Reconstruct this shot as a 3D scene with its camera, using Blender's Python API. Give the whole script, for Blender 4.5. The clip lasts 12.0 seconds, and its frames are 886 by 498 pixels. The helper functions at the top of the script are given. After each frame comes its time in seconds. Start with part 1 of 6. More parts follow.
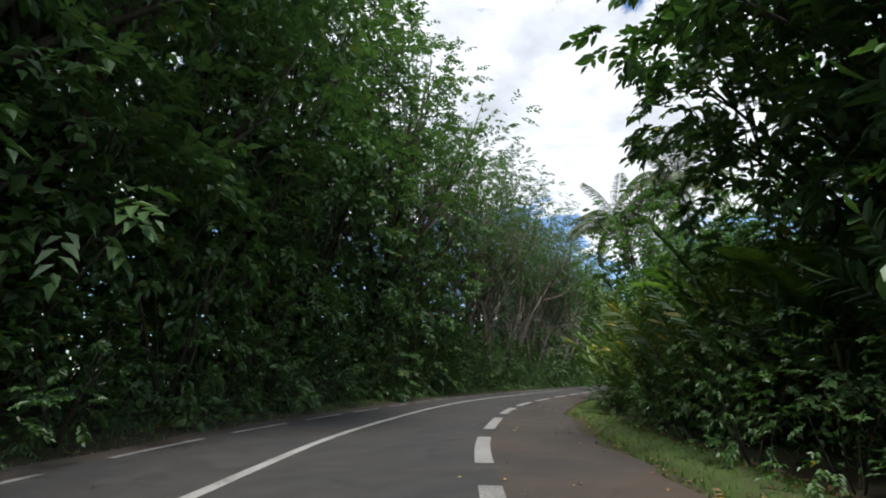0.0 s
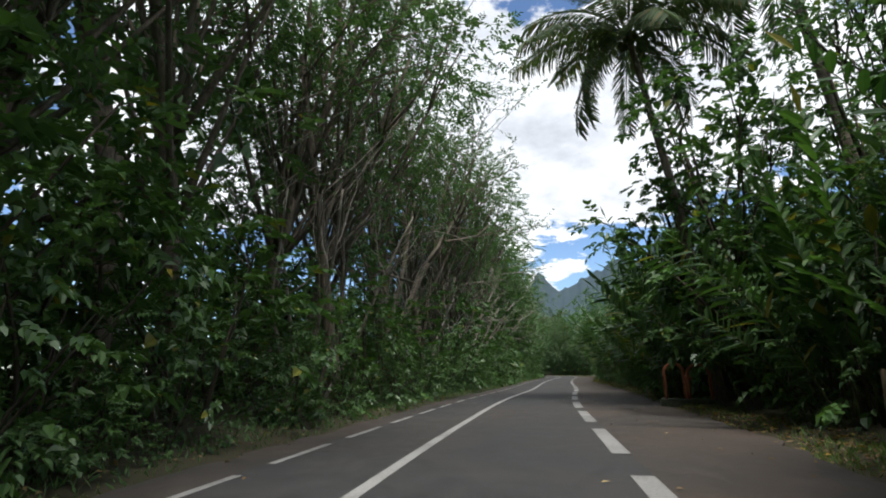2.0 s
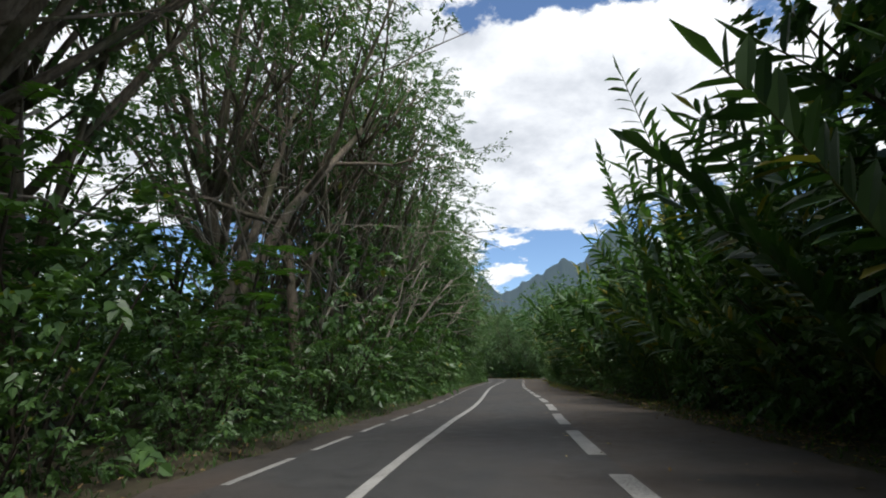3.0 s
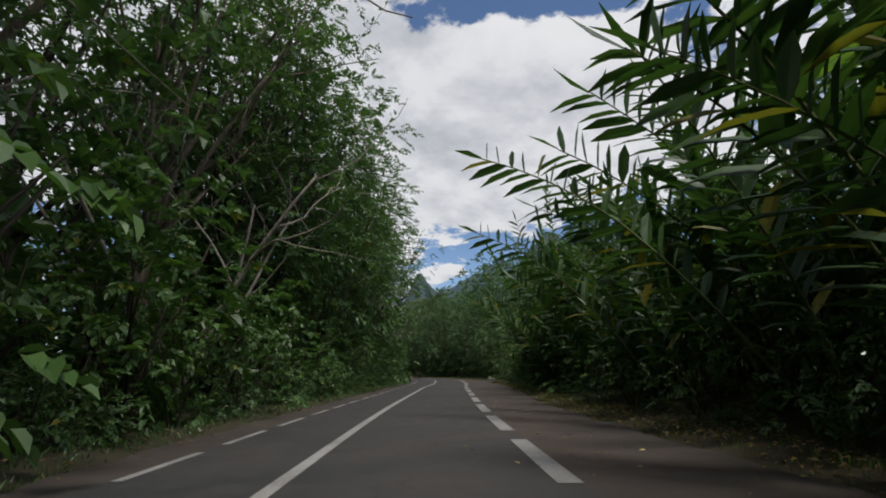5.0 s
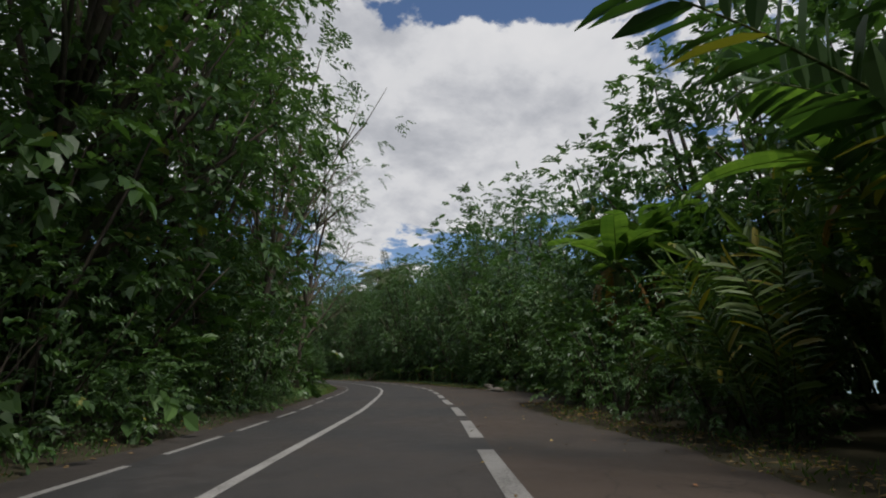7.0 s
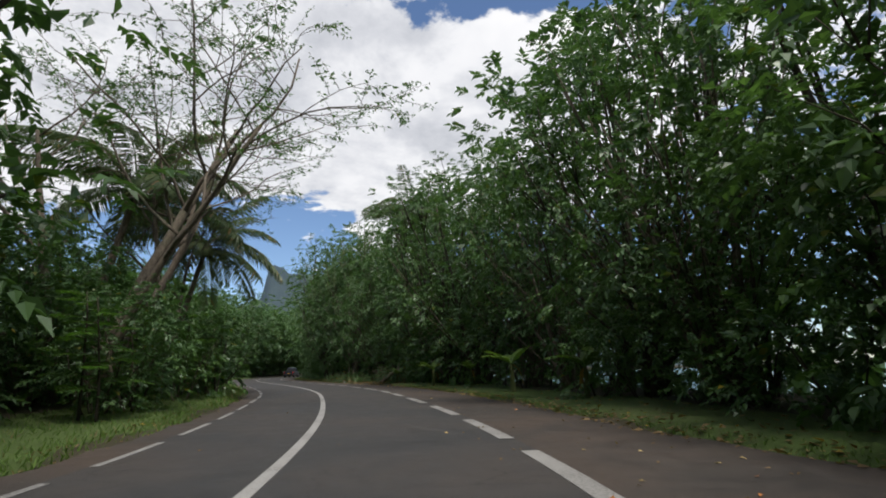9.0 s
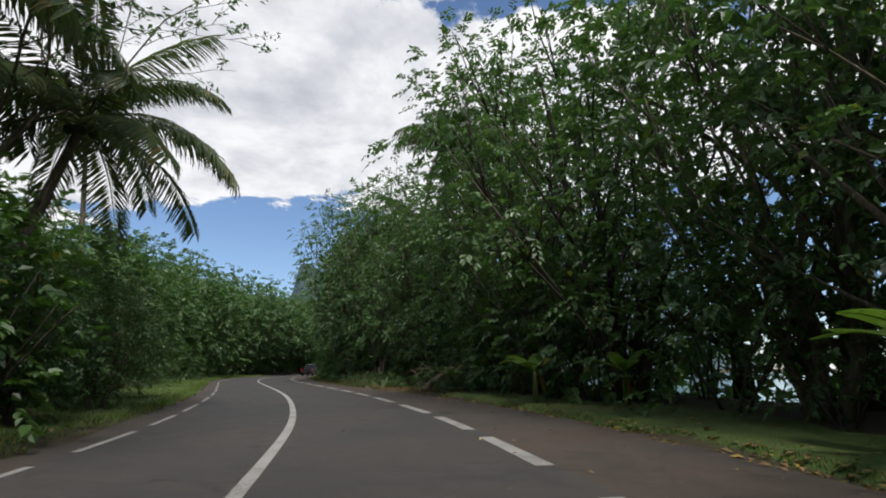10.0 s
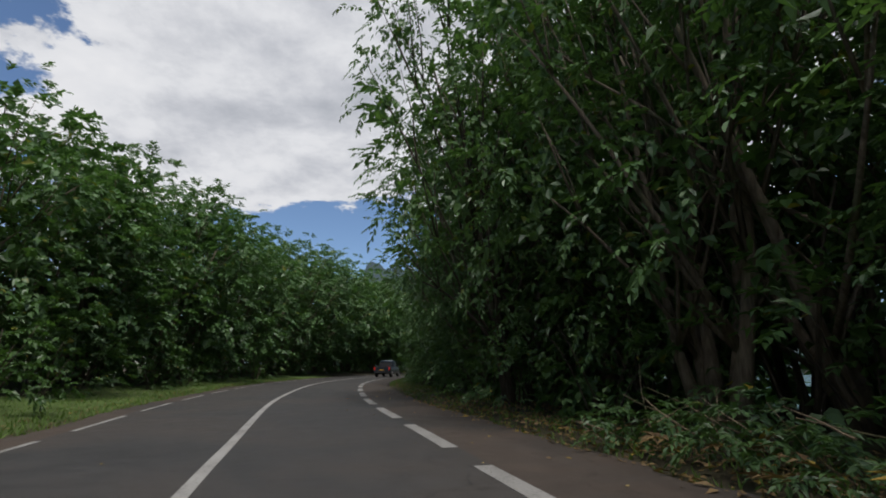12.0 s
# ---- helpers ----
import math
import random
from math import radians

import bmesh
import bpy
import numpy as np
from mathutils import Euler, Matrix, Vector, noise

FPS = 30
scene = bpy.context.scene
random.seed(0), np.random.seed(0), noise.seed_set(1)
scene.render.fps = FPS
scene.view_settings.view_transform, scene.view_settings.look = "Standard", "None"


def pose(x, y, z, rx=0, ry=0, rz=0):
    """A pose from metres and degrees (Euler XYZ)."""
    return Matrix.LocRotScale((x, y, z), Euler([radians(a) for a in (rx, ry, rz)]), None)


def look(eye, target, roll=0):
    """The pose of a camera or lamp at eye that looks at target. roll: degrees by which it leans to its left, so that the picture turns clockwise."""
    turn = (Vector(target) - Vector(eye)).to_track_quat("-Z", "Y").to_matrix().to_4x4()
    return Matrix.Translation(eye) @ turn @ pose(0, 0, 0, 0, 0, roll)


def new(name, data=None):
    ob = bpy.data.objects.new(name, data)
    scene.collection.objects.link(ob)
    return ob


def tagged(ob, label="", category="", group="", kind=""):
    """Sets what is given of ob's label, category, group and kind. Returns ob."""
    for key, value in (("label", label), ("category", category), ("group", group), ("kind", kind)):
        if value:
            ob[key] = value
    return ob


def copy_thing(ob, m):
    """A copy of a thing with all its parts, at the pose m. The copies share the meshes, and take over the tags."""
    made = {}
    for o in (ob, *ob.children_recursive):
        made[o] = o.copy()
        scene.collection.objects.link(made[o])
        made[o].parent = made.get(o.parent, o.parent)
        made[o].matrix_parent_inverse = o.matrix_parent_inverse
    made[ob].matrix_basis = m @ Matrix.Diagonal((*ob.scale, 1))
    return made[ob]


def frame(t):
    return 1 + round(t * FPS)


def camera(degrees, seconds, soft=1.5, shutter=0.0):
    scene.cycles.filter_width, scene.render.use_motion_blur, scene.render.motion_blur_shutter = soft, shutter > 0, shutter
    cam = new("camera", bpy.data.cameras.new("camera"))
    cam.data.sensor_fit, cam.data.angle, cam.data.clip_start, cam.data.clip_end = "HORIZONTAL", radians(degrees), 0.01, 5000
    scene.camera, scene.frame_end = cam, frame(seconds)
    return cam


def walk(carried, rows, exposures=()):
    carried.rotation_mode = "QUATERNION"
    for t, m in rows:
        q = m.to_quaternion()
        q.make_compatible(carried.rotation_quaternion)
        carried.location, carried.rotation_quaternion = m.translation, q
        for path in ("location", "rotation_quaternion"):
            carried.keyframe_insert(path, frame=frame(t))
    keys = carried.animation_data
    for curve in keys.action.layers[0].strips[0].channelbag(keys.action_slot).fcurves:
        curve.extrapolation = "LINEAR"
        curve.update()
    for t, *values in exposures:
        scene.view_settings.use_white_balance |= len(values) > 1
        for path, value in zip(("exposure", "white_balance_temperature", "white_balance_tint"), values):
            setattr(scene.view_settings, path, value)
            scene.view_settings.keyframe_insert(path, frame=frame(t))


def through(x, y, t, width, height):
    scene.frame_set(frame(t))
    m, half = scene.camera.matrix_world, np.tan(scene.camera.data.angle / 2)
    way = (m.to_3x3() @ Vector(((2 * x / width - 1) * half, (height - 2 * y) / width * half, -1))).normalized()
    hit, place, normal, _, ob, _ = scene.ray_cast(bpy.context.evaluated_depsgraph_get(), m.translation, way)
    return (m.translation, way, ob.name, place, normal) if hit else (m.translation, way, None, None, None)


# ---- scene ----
import itertools

cam = camera(84.0, 12.0, soft=1.9, shutter=0.0)
PATH = [
    (0, (2.367, 6.674, 1.064), (2.345, 8.611, 1.563), 0.6),
    (0.3, (2.284, 10.470, 1.094), (2.315, 12.408, 1.591), 0.6),
    (0.5, (2.415, 12.999, 1.105), (2.478, 14.935, 1.603), 0.5),
    (1, (2.880, 19.506, 1.138), (3.073, 21.437, 1.620), 0.2),
    (1.5, (4.200, 25.640, 1.112), (4.510, 27.556, 1.595), 0.1),
    (2, (6.077, 31.862, 1.066), (6.504, 33.755, 1.553), -0.6),
    (2.5, (8.303, 37.884, 1.091), (8.850, 39.747, 1.569), -1.4),
    (3, (10.936, 43.811, 1.103), (11.580, 45.638, 1.598), -1.2),
    (3.5, (13.930, 49.724, 1.060), (14.663, 51.518, 1.553), -1.2),
    (5.5, (26.552, 75.010, 0.979), (27.453, 76.727, 1.469), -0.3),
    (6, (29.911, 81.708, 1.001), (30.848, 83.405, 1.493), -0.1),
    (6.5, (33.534, 88.500, 1.040), (34.502, 90.182, 1.523), 0.1),
    (7, (37.230, 95.090, 1.075), (38.215, 96.760, 1.562), -0.1),
    (7.5, (41.132, 101.833, 1.130), (42.109, 103.512, 1.606), -0.5),
    (9.5, (53.205, 129.677, 1.046), (54.011, 131.445, 1.522), -0.6),
    (10, (55.100, 137.004, 1.084), (55.852, 138.796, 1.557), 0.0),
    (10.5, (56.573, 144.297, 1.080), (57.248, 146.120, 1.551), 0.2),
    (11, (57.480, 151.780, 1.095), (58.085, 153.628, 1.565), 0.4),
    (11.5, (57.977, 159.070, 1.157), (58.538, 160.932, 1.624), 0.7),
    (12, (58.371, 166.208, 1.156), (58.882, 168.085, 1.620), 0.1),
]
walk(cam, [(t, look(eye, target, roll)) for t, eye, target, roll in PATH],
     exposures=[(0.0, 0.3, 6100, 9), (1.0, 0.0, 6100, 9), (1.5, 0.1, 6100, 9), (2.5, 0.3, 6200, 9), (3.0, 0.1, 6200, 9), (3.5, -0.2, 6250, 10), (5.5, -0.45, 6300, 11), (6.0, -0.4, 6300, 11), (6.5, -0.5, 6300, 11), (7.0, -0.6, 6350, 11), (7.5, -0.55, 6350, 11), (9.5, -0.05, 6350, 11), (10.5, -0.1, 6350, 11), (11.5, -0.55, 6300, 11), (12.0, -0.4, 6300, 11)])

# ---------------------------------------------------------------- sky and sun
SUN_AZ, SUN_EL = 184.0, 65.0          # degrees clockwise from +y, above the horizon
world = bpy.data.worlds.new("world")
scene.world = world
world.use_nodes = True
wn, wl = world.node_tree.nodes, world.node_tree.links
wn.clear()


def node(tree, kind, **values):
    n = tree.nodes.new(kind)
    for key, value in values.items():
        if key in n.inputs:
            n.inputs[key].default_value = value
    return n


def math_node(tree, op, a, b=None, clamp=False):
    n = tree.nodes.new("ShaderNodeMath")
    n.operation, n.use_clamp = op, clamp
    for i, v in enumerate((a, b)):
        if v is None:
            continue
        if isinstance(v, (int, float)):
            n.inputs[i].default_value = v
        else:
            tree.links.new(v, n.inputs[i])
    return n.outputs[0]


def ramp(tree, value, stops, smooth=False):
    n = tree.nodes.new("ShaderNodeValToRGB")
    n.color_ramp.interpolation = "EASE" if smooth else "LINEAR"
    while len(n.color_ramp.elements) < len(stops):
        n.color_ramp.elements.new(0.5)
    for e, (p, c) in zip(n.color_ramp.elements, stops):
        e.position = p
        e.color = (*c, 1) if isinstance(c, tuple) else (c, c, c, 1)
    tree.links.new(value, n.inputs[0])
    return n.outputs[0]


def noise_tex(tree, vector, scale, detail=4.0, rough=0.55, distortion=0.0):
    n = tree.nodes.new("ShaderNodeTexNoise")
    n.inputs["Scale"].default_value = scale
    n.inputs["Detail"].default_value = detail
    n.inputs["Roughness"].default_value = rough
    n.inputs["Distortion"].default_value = distortion
    if vector is not None:
        tree.links.new(vector, n.inputs["Vector"])
    return n.outputs["Fac"]


def mix_col(tree, fac, a, b, kind="MIX"):
    n = tree.nodes.new("ShaderNodeMix")
    n.data_type, n.blend_type = "RGBA", kind
    for i, v in ((0, fac), (6, a), (7, b)):
        if isinstance(v, (int, float)):
            n.inputs[i].default_value = v
        elif isinstance(v, tuple):
            n.inputs[i].default_value = (*v, 1)
        else:
            tree.links.new(v, n.inputs[i])
    return n.outputs[2]


def build_world():
    tree = world.node_tree
    sky = tree.nodes.new("ShaderNodeTexSky")
    sky.sky_type, sky.sun_disc = "NISHITA", False
    sky.sun_elevation, sky.sun_rotation = radians(SUN_EL), radians(SUN_AZ)
    sky.air_density, sky.dust_density, sky.ozone_density = 1.0, 0.4, 1.5
    coord = tree.nodes.new("ShaderNodeTexCoord").outputs["Generated"]
    sep = tree.nodes.new("ShaderNodeSeparateXYZ")
    tree.links.new(coord, sep.inputs[0])
    # cloud decks seen in perspective: direction divided by its height
    up = math_node(tree, "MAXIMUM", sep.outputs[2], 0.02)
    flat = math_node(tree, "ADD", up, 0.22)
    px = math_node(tree, "DIVIDE", sep.outputs[0], flat)
    py = math_node(tree, "DIVIDE", sep.outputs[1], flat)
    comb = tree.nodes.new("ShaderNodeCombineXYZ")
    tree.links.new(px, comb.inputs[0])
    tree.links.new(py, comb.inputs[1])
    comb.inputs[2].default_value = 0.55
    big = noise_tex(tree, comb.outputs[0], 1.15, 2.0, 0.5)

    def billow(vector):
        rough = noise_tex(tree, vector, 3.0, 9.0, 0.6, 0.2)
        return math_node(tree, "ADD", math_node(tree, "MULTIPLY", rough, 0.85), math_node(tree, "MULTIPLY", noise_tex(tree, vector, 9.0, 5.0, 0.65), 0.22))
    puff = billow(comb.outputs[0])
    shift = tree.nodes.new("ShaderNodeVectorMath")
    shift.operation = "ADD"
    shift.inputs[1].default_value = (-0.05, -0.13, 0.0)
    tree.links.new(comb.outputs[0], shift.inputs[0])
    toward_sun = billow(shift.outputs[0])
    density = math_node(tree, "ADD", math_node(tree, "MULTIPLY", big, 0.75), puff)
    # clear belt near the horizon, thick cumulus above it, a break overhead; the belt's edge wanders
    wander = math_node(tree, "MULTIPLY", math_node(tree, "SUBTRACT", noise_tex(tree, coord, 2.2, 2.0), 0.5), 0.17)
    high = math_node(tree, "ADD", sep.outputs[2], wander)
    belt = ramp(tree, high, [(0.0, 0.42), (0.15, 0.37), (0.24, 0.42), (0.33, 0.60), (0.585, 0.61), (0.645, 0.42), (0.75, 0.40), (1.0, 0.60)])
    density = math_node(tree, "ADD", density, math_node(tree, "SUBTRACT", belt, 0.5))
    cover = ramp(tree, density, [(0.87, 0.0), (0.93, 1.0)], smooth=True)
    lit = math_node(tree, "SUBTRACT", puff, toward_sun)
    depth = math_node(tree, "MULTIPLY", density, 0.48)
    white = ramp(tree, math_node(tree, "ADD", math_node(tree, "SUBTRACT", depth, math_node(tree, "MULTIPLY", lit, 1.1)), 0.0),
                 [(0.30, (1.08, 1.07, 1.06)), (0.45, (0.98, 0.98, 0.985)), (0.60, (0.76, 0.77, 0.80)), (0.78, (0.56, 0.58, 0.62))])
    skyc = mix_col(tree, 1.0, sky.outputs[0], (0.13, 0.138, 0.148), "MULTIPLY")
    col = mix_col(tree, cover, skyc, white)
    bg = tree.nodes.new("ShaderNodeBackground")
    tree.links.new(col, bg.inputs[0])
    bg.inputs[1].default_value = 1.0
    out = tree.nodes.new("ShaderNodeOutputWorld")
    tree.links.new(bg.outputs[0], out.inputs[0])


build_world()
sun_data = bpy.data.lights.new("sun", "SUN")
sun_data.energy, sun_data.angle, sun_data.color = 4.4, radians(14), (1.0, 0.96, 0.88)
sun = new("sun", sun_data)
sun.matrix_world = look((math.sin(radians(SUN_AZ)) * math.cos(radians(SUN_EL)) * 50, math.cos(radians(SUN_AZ)) * math.cos(radians(SUN_EL)) * 50, math.sin(radians(SUN_EL)) * 50), (0, 0, 0))


# ---------------------------------------------------------------- materials
def material(name):
    m = bpy.data.materials.new(name)
    m.use_nodes = True
    return m, m.node_tree, m.node_tree.nodes["Principled BSDF"]


def bump(tree, bsdf, height, strength, distance=0.02):
    b = tree.nodes.new("ShaderNodeBump")
    b.inputs["Strength"].default_value, b.inputs["Distance"].default_value = strength, distance
    tree.links.new(height, b.inputs["Height"])
    tree.links.new(b.outputs[0], bsdf.inputs["Normal"])


def world_pos(tree):
    return tree.nodes.new("ShaderNodeNewGeometry").outputs["Position"]


def object_pos(tree):
    return tree.nodes.new("ShaderNodeTexCoord").outputs["Object"]


def ground_like(name, scale, stops, rough=0.95, bump_scale=40.0, bump_strength=0.5, big=0.15):
    m, t, b = material(name)
    p = world_pos(t)
    f = math_node(t, "ADD", math_node(t, "MULTIPLY", noise_tex(t, p, scale, 6.0, 0.65), 0.6), math_node(t, "MULTIPLY", noise_tex(t, p, big, 3.0), 0.4))
    t.links.new(ramp(t, f, stops), b.inputs["Base Color"])
    b.inputs["Roughness"].default_value = rough
    b.inputs["Specular IOR Level"].default_value = 0.2
    bump(t, b, noise_tex(t, p, bump_scale, 5.0, 0.7), bump_strength)
    return m


def leaf_material(name, dark, light, accent=None, share=0.03, through=0.3, gloss=0.42):
    """Leaves: colour by leaf and by plant, sheen on top, light through the blade."""
    m, t, b = material(name)
    geo = t.nodes.new("ShaderNodeNewGeometry")
    info = t.nodes.new("ShaderNodeObjectInfo")
    isl = geo.outputs["Random Per Island"]
    patch = noise_tex(t, geo.outputs["Position"], 0.35, 3.0)
    f = math_node(t, "ADD", math_node(t, "MULTIPLY", isl, 0.5), math_node(t, "ADD", math_node(t, "MULTIPLY", patch, 0.55), math_node(t, "MULTIPLY", info.outputs["Random"], 0.25)))
    col = ramp(t, f, [(0.22, dark), (0.95, light)])
    if accent:
        hit = math_node(t, "GREATER_THAN", math_node(t, "FRACT", math_node(t, "MULTIPLY", isl, 17.31)), 1.0 - share)
        col = mix_col(t, hit, col, accent)
    t.links.new(col, b.inputs["Base Color"])
    b.inputs["Roughness"].default_value = gloss
    b.inputs["Specular IOR Level"].default_value = 0.42
    tr = t.nodes.new("ShaderNodeBsdfTranslucent")
    t.links.new(mix_col(t, 1.0, col, (1.2, 1.4, 0.6), "MULTIPLY"), tr.inputs["Color"])
    mx = t.nodes.new("ShaderNodeMixShader")
    mx.inputs[0].default_value = through
    t.links.new(b.outputs[0], mx.inputs[1])
    t.links.new(tr.outputs[0], mx.inputs[2])
    t.links.new(mx.outputs[0], t.nodes["Material Output"].inputs[0])
    return m


def bark_material(name, dark, light, stretch=(6, 6, 1.2)):
    m, t, b = material(name)
    p = object_pos(t)
    mp = t.nodes.new("ShaderNodeMapping")
    mp.inputs["Scale"].default_value = stretch
    t.links.new(p, mp.inputs[0])
    f = noise_tex(t, mp.outputs[0], 2.0, 6.0, 0.65, 0.4)
    moss = noise_tex(t, p, 0.9, 4.0)
    col = ramp(t, f, [(0.3, dark), (0.7, light)])
    col = mix_col(t, ramp(t, moss, [(0.5, 0.0), (0.68, 0.6)]), col, (0.06, 0.075, 0.03))
    t.links.new(col, b.inputs["Base Color"])
    b.inputs["Roughness"].default_value = 0.9
    b.inputs["Specular IOR Level"].default_value = 0.2
    bump(t, b, f, 0.8, 0.05)
    return m


def plain(name, color, rough=0.5, metal=0.0, vary=0.12, scale=8.0):
    m, t, b = material(name)
    f = noise_tex(t, object_pos(t), scale, 5.0)
    t.links.new(ramp(t, f, [(0.3, tuple(c * (1 - vary) for c in color)), (0.75, tuple(min(1, c * (1 + vary)) for c in color))]), b.inputs["Base Color"])
    b.inputs["Roughness"].default_value, b.inputs["Metallic"].default_value = rough, metal
    return m


def asphalt_material(name, dark, light, tint, tint_amount):
    """Worn asphalt: pale chippings, wandering stains, dust in patches, fine cracks."""
    m, t, b = material(name)
    p = world_pos(t)
    grain = noise_tex(t, p, 160.0, 3.0, 0.7)
    chips = noise_tex(t, p, 46.0, 2.0, 0.6)
    mid = noise_tex(t, p, 2.4, 6.0, 0.65, 0.4)
    big = noise_tex(t, p, 0.28, 4.0, 0.6, 0.5)
    f = math_node(t, "ADD", math_node(t, "MULTIPLY", grain, 0.30), math_node(t, "ADD", math_node(t, "MULTIPLY", mid, 0.38), math_node(t, "MULTIPLY", big, 0.32)))
    col = ramp(t, f, [(0.38, dark), (0.64, light)])
    col = mix_col(t, math_node(t, "MULTIPLY", ramp(t, big, [(0.42, 0.0), (0.66, 1.0)]), tint_amount), col, tint)
    col = mix_col(t, ramp(t, chips, [(0.64, 0.0), (0.74, 0.45)]), col, tuple(min(0.2, c * 2.0) for c in light))
    cell = t.nodes.new("ShaderNodeTexVoronoi")
    cell.feature = "DISTANCE_TO_EDGE"
    cell.inputs["Scale"].default_value = 0.55
    bend = t.nodes.new("ShaderNodeVectorMath")
    bend.operation = "ADD"
    wob = t.nodes.new("ShaderNodeTexNoise")
    wob.inputs["Scale"].default_value = 1.3
    wob.inputs["Detail"].default_value = 6.0
    t.links.new(p, wob.inputs["Vector"])
    t.links.new(p, bend.inputs[0])
    t.links.new(wob.outputs["Color"], bend.inputs[1])
    t.links.new(bend.outputs[0], cell.inputs["Vector"])
    crack = math_node(t, "MULTIPLY", ramp(t, cell.outputs["Distance"], [(0.0, 1.0), (0.007, 0.0)]), ramp(t, big, [(0.50, 0.0), (0.58, 0.75)]))
    col = mix_col(t, crack, col, tuple(c * 0.35 for c in dark))
    t.links.new(col, b.inputs["Base Color"])
    t.links.new(ramp(t, mid, [(0.3, 0.66), (0.7, 0.92)]), b.inputs["Roughness"])
    b.inputs["Specular IOR Level"].default_value = 0.3
    bump(t, b, grain, 0.35, 0.01)
    return m


M_ASPHALT = asphalt_material("asphalt", (0.025, 0.0245, 0.024), (0.056, 0.053, 0.051), (0.052, 0.040, 0.032), 0.5)
M_SHOULDER = asphalt_material("dusty_asphalt", (0.029, 0.025, 0.022), (0.062, 0.051, 0.043), (0.066, 0.046, 0.034), 0.7)


def paint_material(fade=1.0):
    m, t, b = material("road_paint")
    p = world_pos(t)
    wear = math_node(t, "ADD", math_node(t, "MULTIPLY", noise_tex(t, p, 30.0, 5.0, 0.7), 0.6), math_node(t, "MULTIPLY", noise_tex(t, p, 1.2, 4.0), 0.4))
    t.links.new(ramp(t, wear, [(p, tuple(c * fade for c in rgb)) for p, rgb in ((0.36, (0.13, 0.12, 0.11)), (0.5, (0.33, 0.315, 0.295)), (0.75, (0.45, 0.43, 0.405)))]), b.inputs["Base Color"])
    b.inputs["Roughness"].default_value = 0.7
    return m


M_PAINT = paint_material(0.8)
M_PAINT_WORN = paint_material(0.66)
M_SOIL = ground_like("forest_soil", 3.0, [(0.36, (0.030, 0.024, 0.015)), (0.47, (0.050, 0.042, 0.024)), (0.56, (0.040, 0.036, 0.020)), (0.72, (0.046, 0.058, 0.024))])
M_TURF = ground_like("turf", 6.0, [(0.3, (0.060, 0.052, 0.028)), (0.5, (0.060, 0.090, 0.024)), (0.72, (0.090, 0.135, 0.034))], 0.95, 60.0, 0.8)
M_GRASS = leaf_material("grass_blades", (0.050, 0.098, 0.018), (0.130, 0.205, 0.042), (0.20, 0.16, 0.07), 0.10, 0.3, 0.6)
M_TREE = leaf_material("tree_leaves", (0.038, 0.078, 0.029), (0.112, 0.192, 0.068), (0.12, 0.15, 0.03), 0.015)
M_TREE_LIGHT = leaf_material("light_tree_leaves", (0.044, 0.092, 0.035), (0.114, 0.200, 0.074), (0.17, 0.18, 0.03), 0.02)
M_BUSH = leaf_material("bush_leaves", (0.031, 0.070, 0.022), (0.095, 0.172, 0.050), (0.30, 0.24, 0.03), 0.006)
M_VINE = leaf_material("vine_leaves", (0.030, 0.070, 0.021), (0.10, 0.18, 0.050), (0.22, 0.22, 0.04), 0.02, 0.3, 0.42)
M_GINGER = leaf_material("ginger_leaves", (0.017, 0.046, 0.015), (0.066, 0.125, 0.034), (0.20, 0.18, 0.03), 0.06, 0.3, 0.46)
M_BANANA = leaf_material("banana_leaves", (0.052, 0.105, 0.024), (0.145, 0.225, 0.048), None, 0.0, 0.4, 0.32)
M_PALM = leaf_material("palm_leaflets", (0.048, 0.078, 0.032), (0.135, 0.175, 0.078), (0.20, 0.15, 0.06), 0.05, 0.25, 0.4)
M_CANE_YELLOW = leaf_material("yellow_ginger_leaves", (0.045, 0.085, 0.018), (0.13, 0.19, 0.04), (0.30, 0.25, 0.03), 0.10, 0.3, 0.5)
M_FALLEN = leaf_material("fallen_bright_leaves", (0.25, 0.16, 0.05), (0.45, 0.34, 0.14), (0.42, 0.17, 0.05), 0.2, 0.1, 0.6)
M_DRY = leaf_material("dry_leaves", (0.10, 0.060, 0.025), (0.26, 0.17, 0.075), (0.30, 0.20, 0.03), 0.1, 0.2, 0.7)
M_WITHER = leaf_material("withered_leaves", (0.12, 0.065, 0.022), (0.34, 0.19, 0.05), (0.36, 0.24, 0.04), 0.1, 0.3, 0.6)
M_BARK = bark_material("bark", (0.030, 0.024, 0.018), (0.10, 0.08, 0.06))
M_BARK_PALE = bark_material("pale_bark", (0.075, 0.058, 0.042), (0.22, 0.18, 0.135))
M_DEADWOOD = bark_material("dead_wood", (0.15, 0.125, 0.10), (0.36, 0.32, 0.26))
M_STEM = bark_material("green_stem", (0.05, 0.07, 0.02), (0.12, 0.13, 0.05), (8, 8, 2))
M_HAZY_ROCK = ground_like("hazy_mountain_rock", 0.012, [(0.3, (0.024, 0.034, 0.028)), (0.55, (0.036, 0.048, 0.040)), (0.75, (0.060, 0.062, 0.058))], 0.95, 0.05, 1.0, 0.004)
M_HAZY_ROCK.node_tree.nodes["Principled BSDF"].inputs["Emission Color"].default_value = (0.055, 0.085, 0.135, 1)   # distant backdrop: bluish glow put in for the haze of the air before it
M_HAZY_ROCK.node_tree.nodes["Principled BSDF"].inputs["Emission Strength"].default_value = 0.6

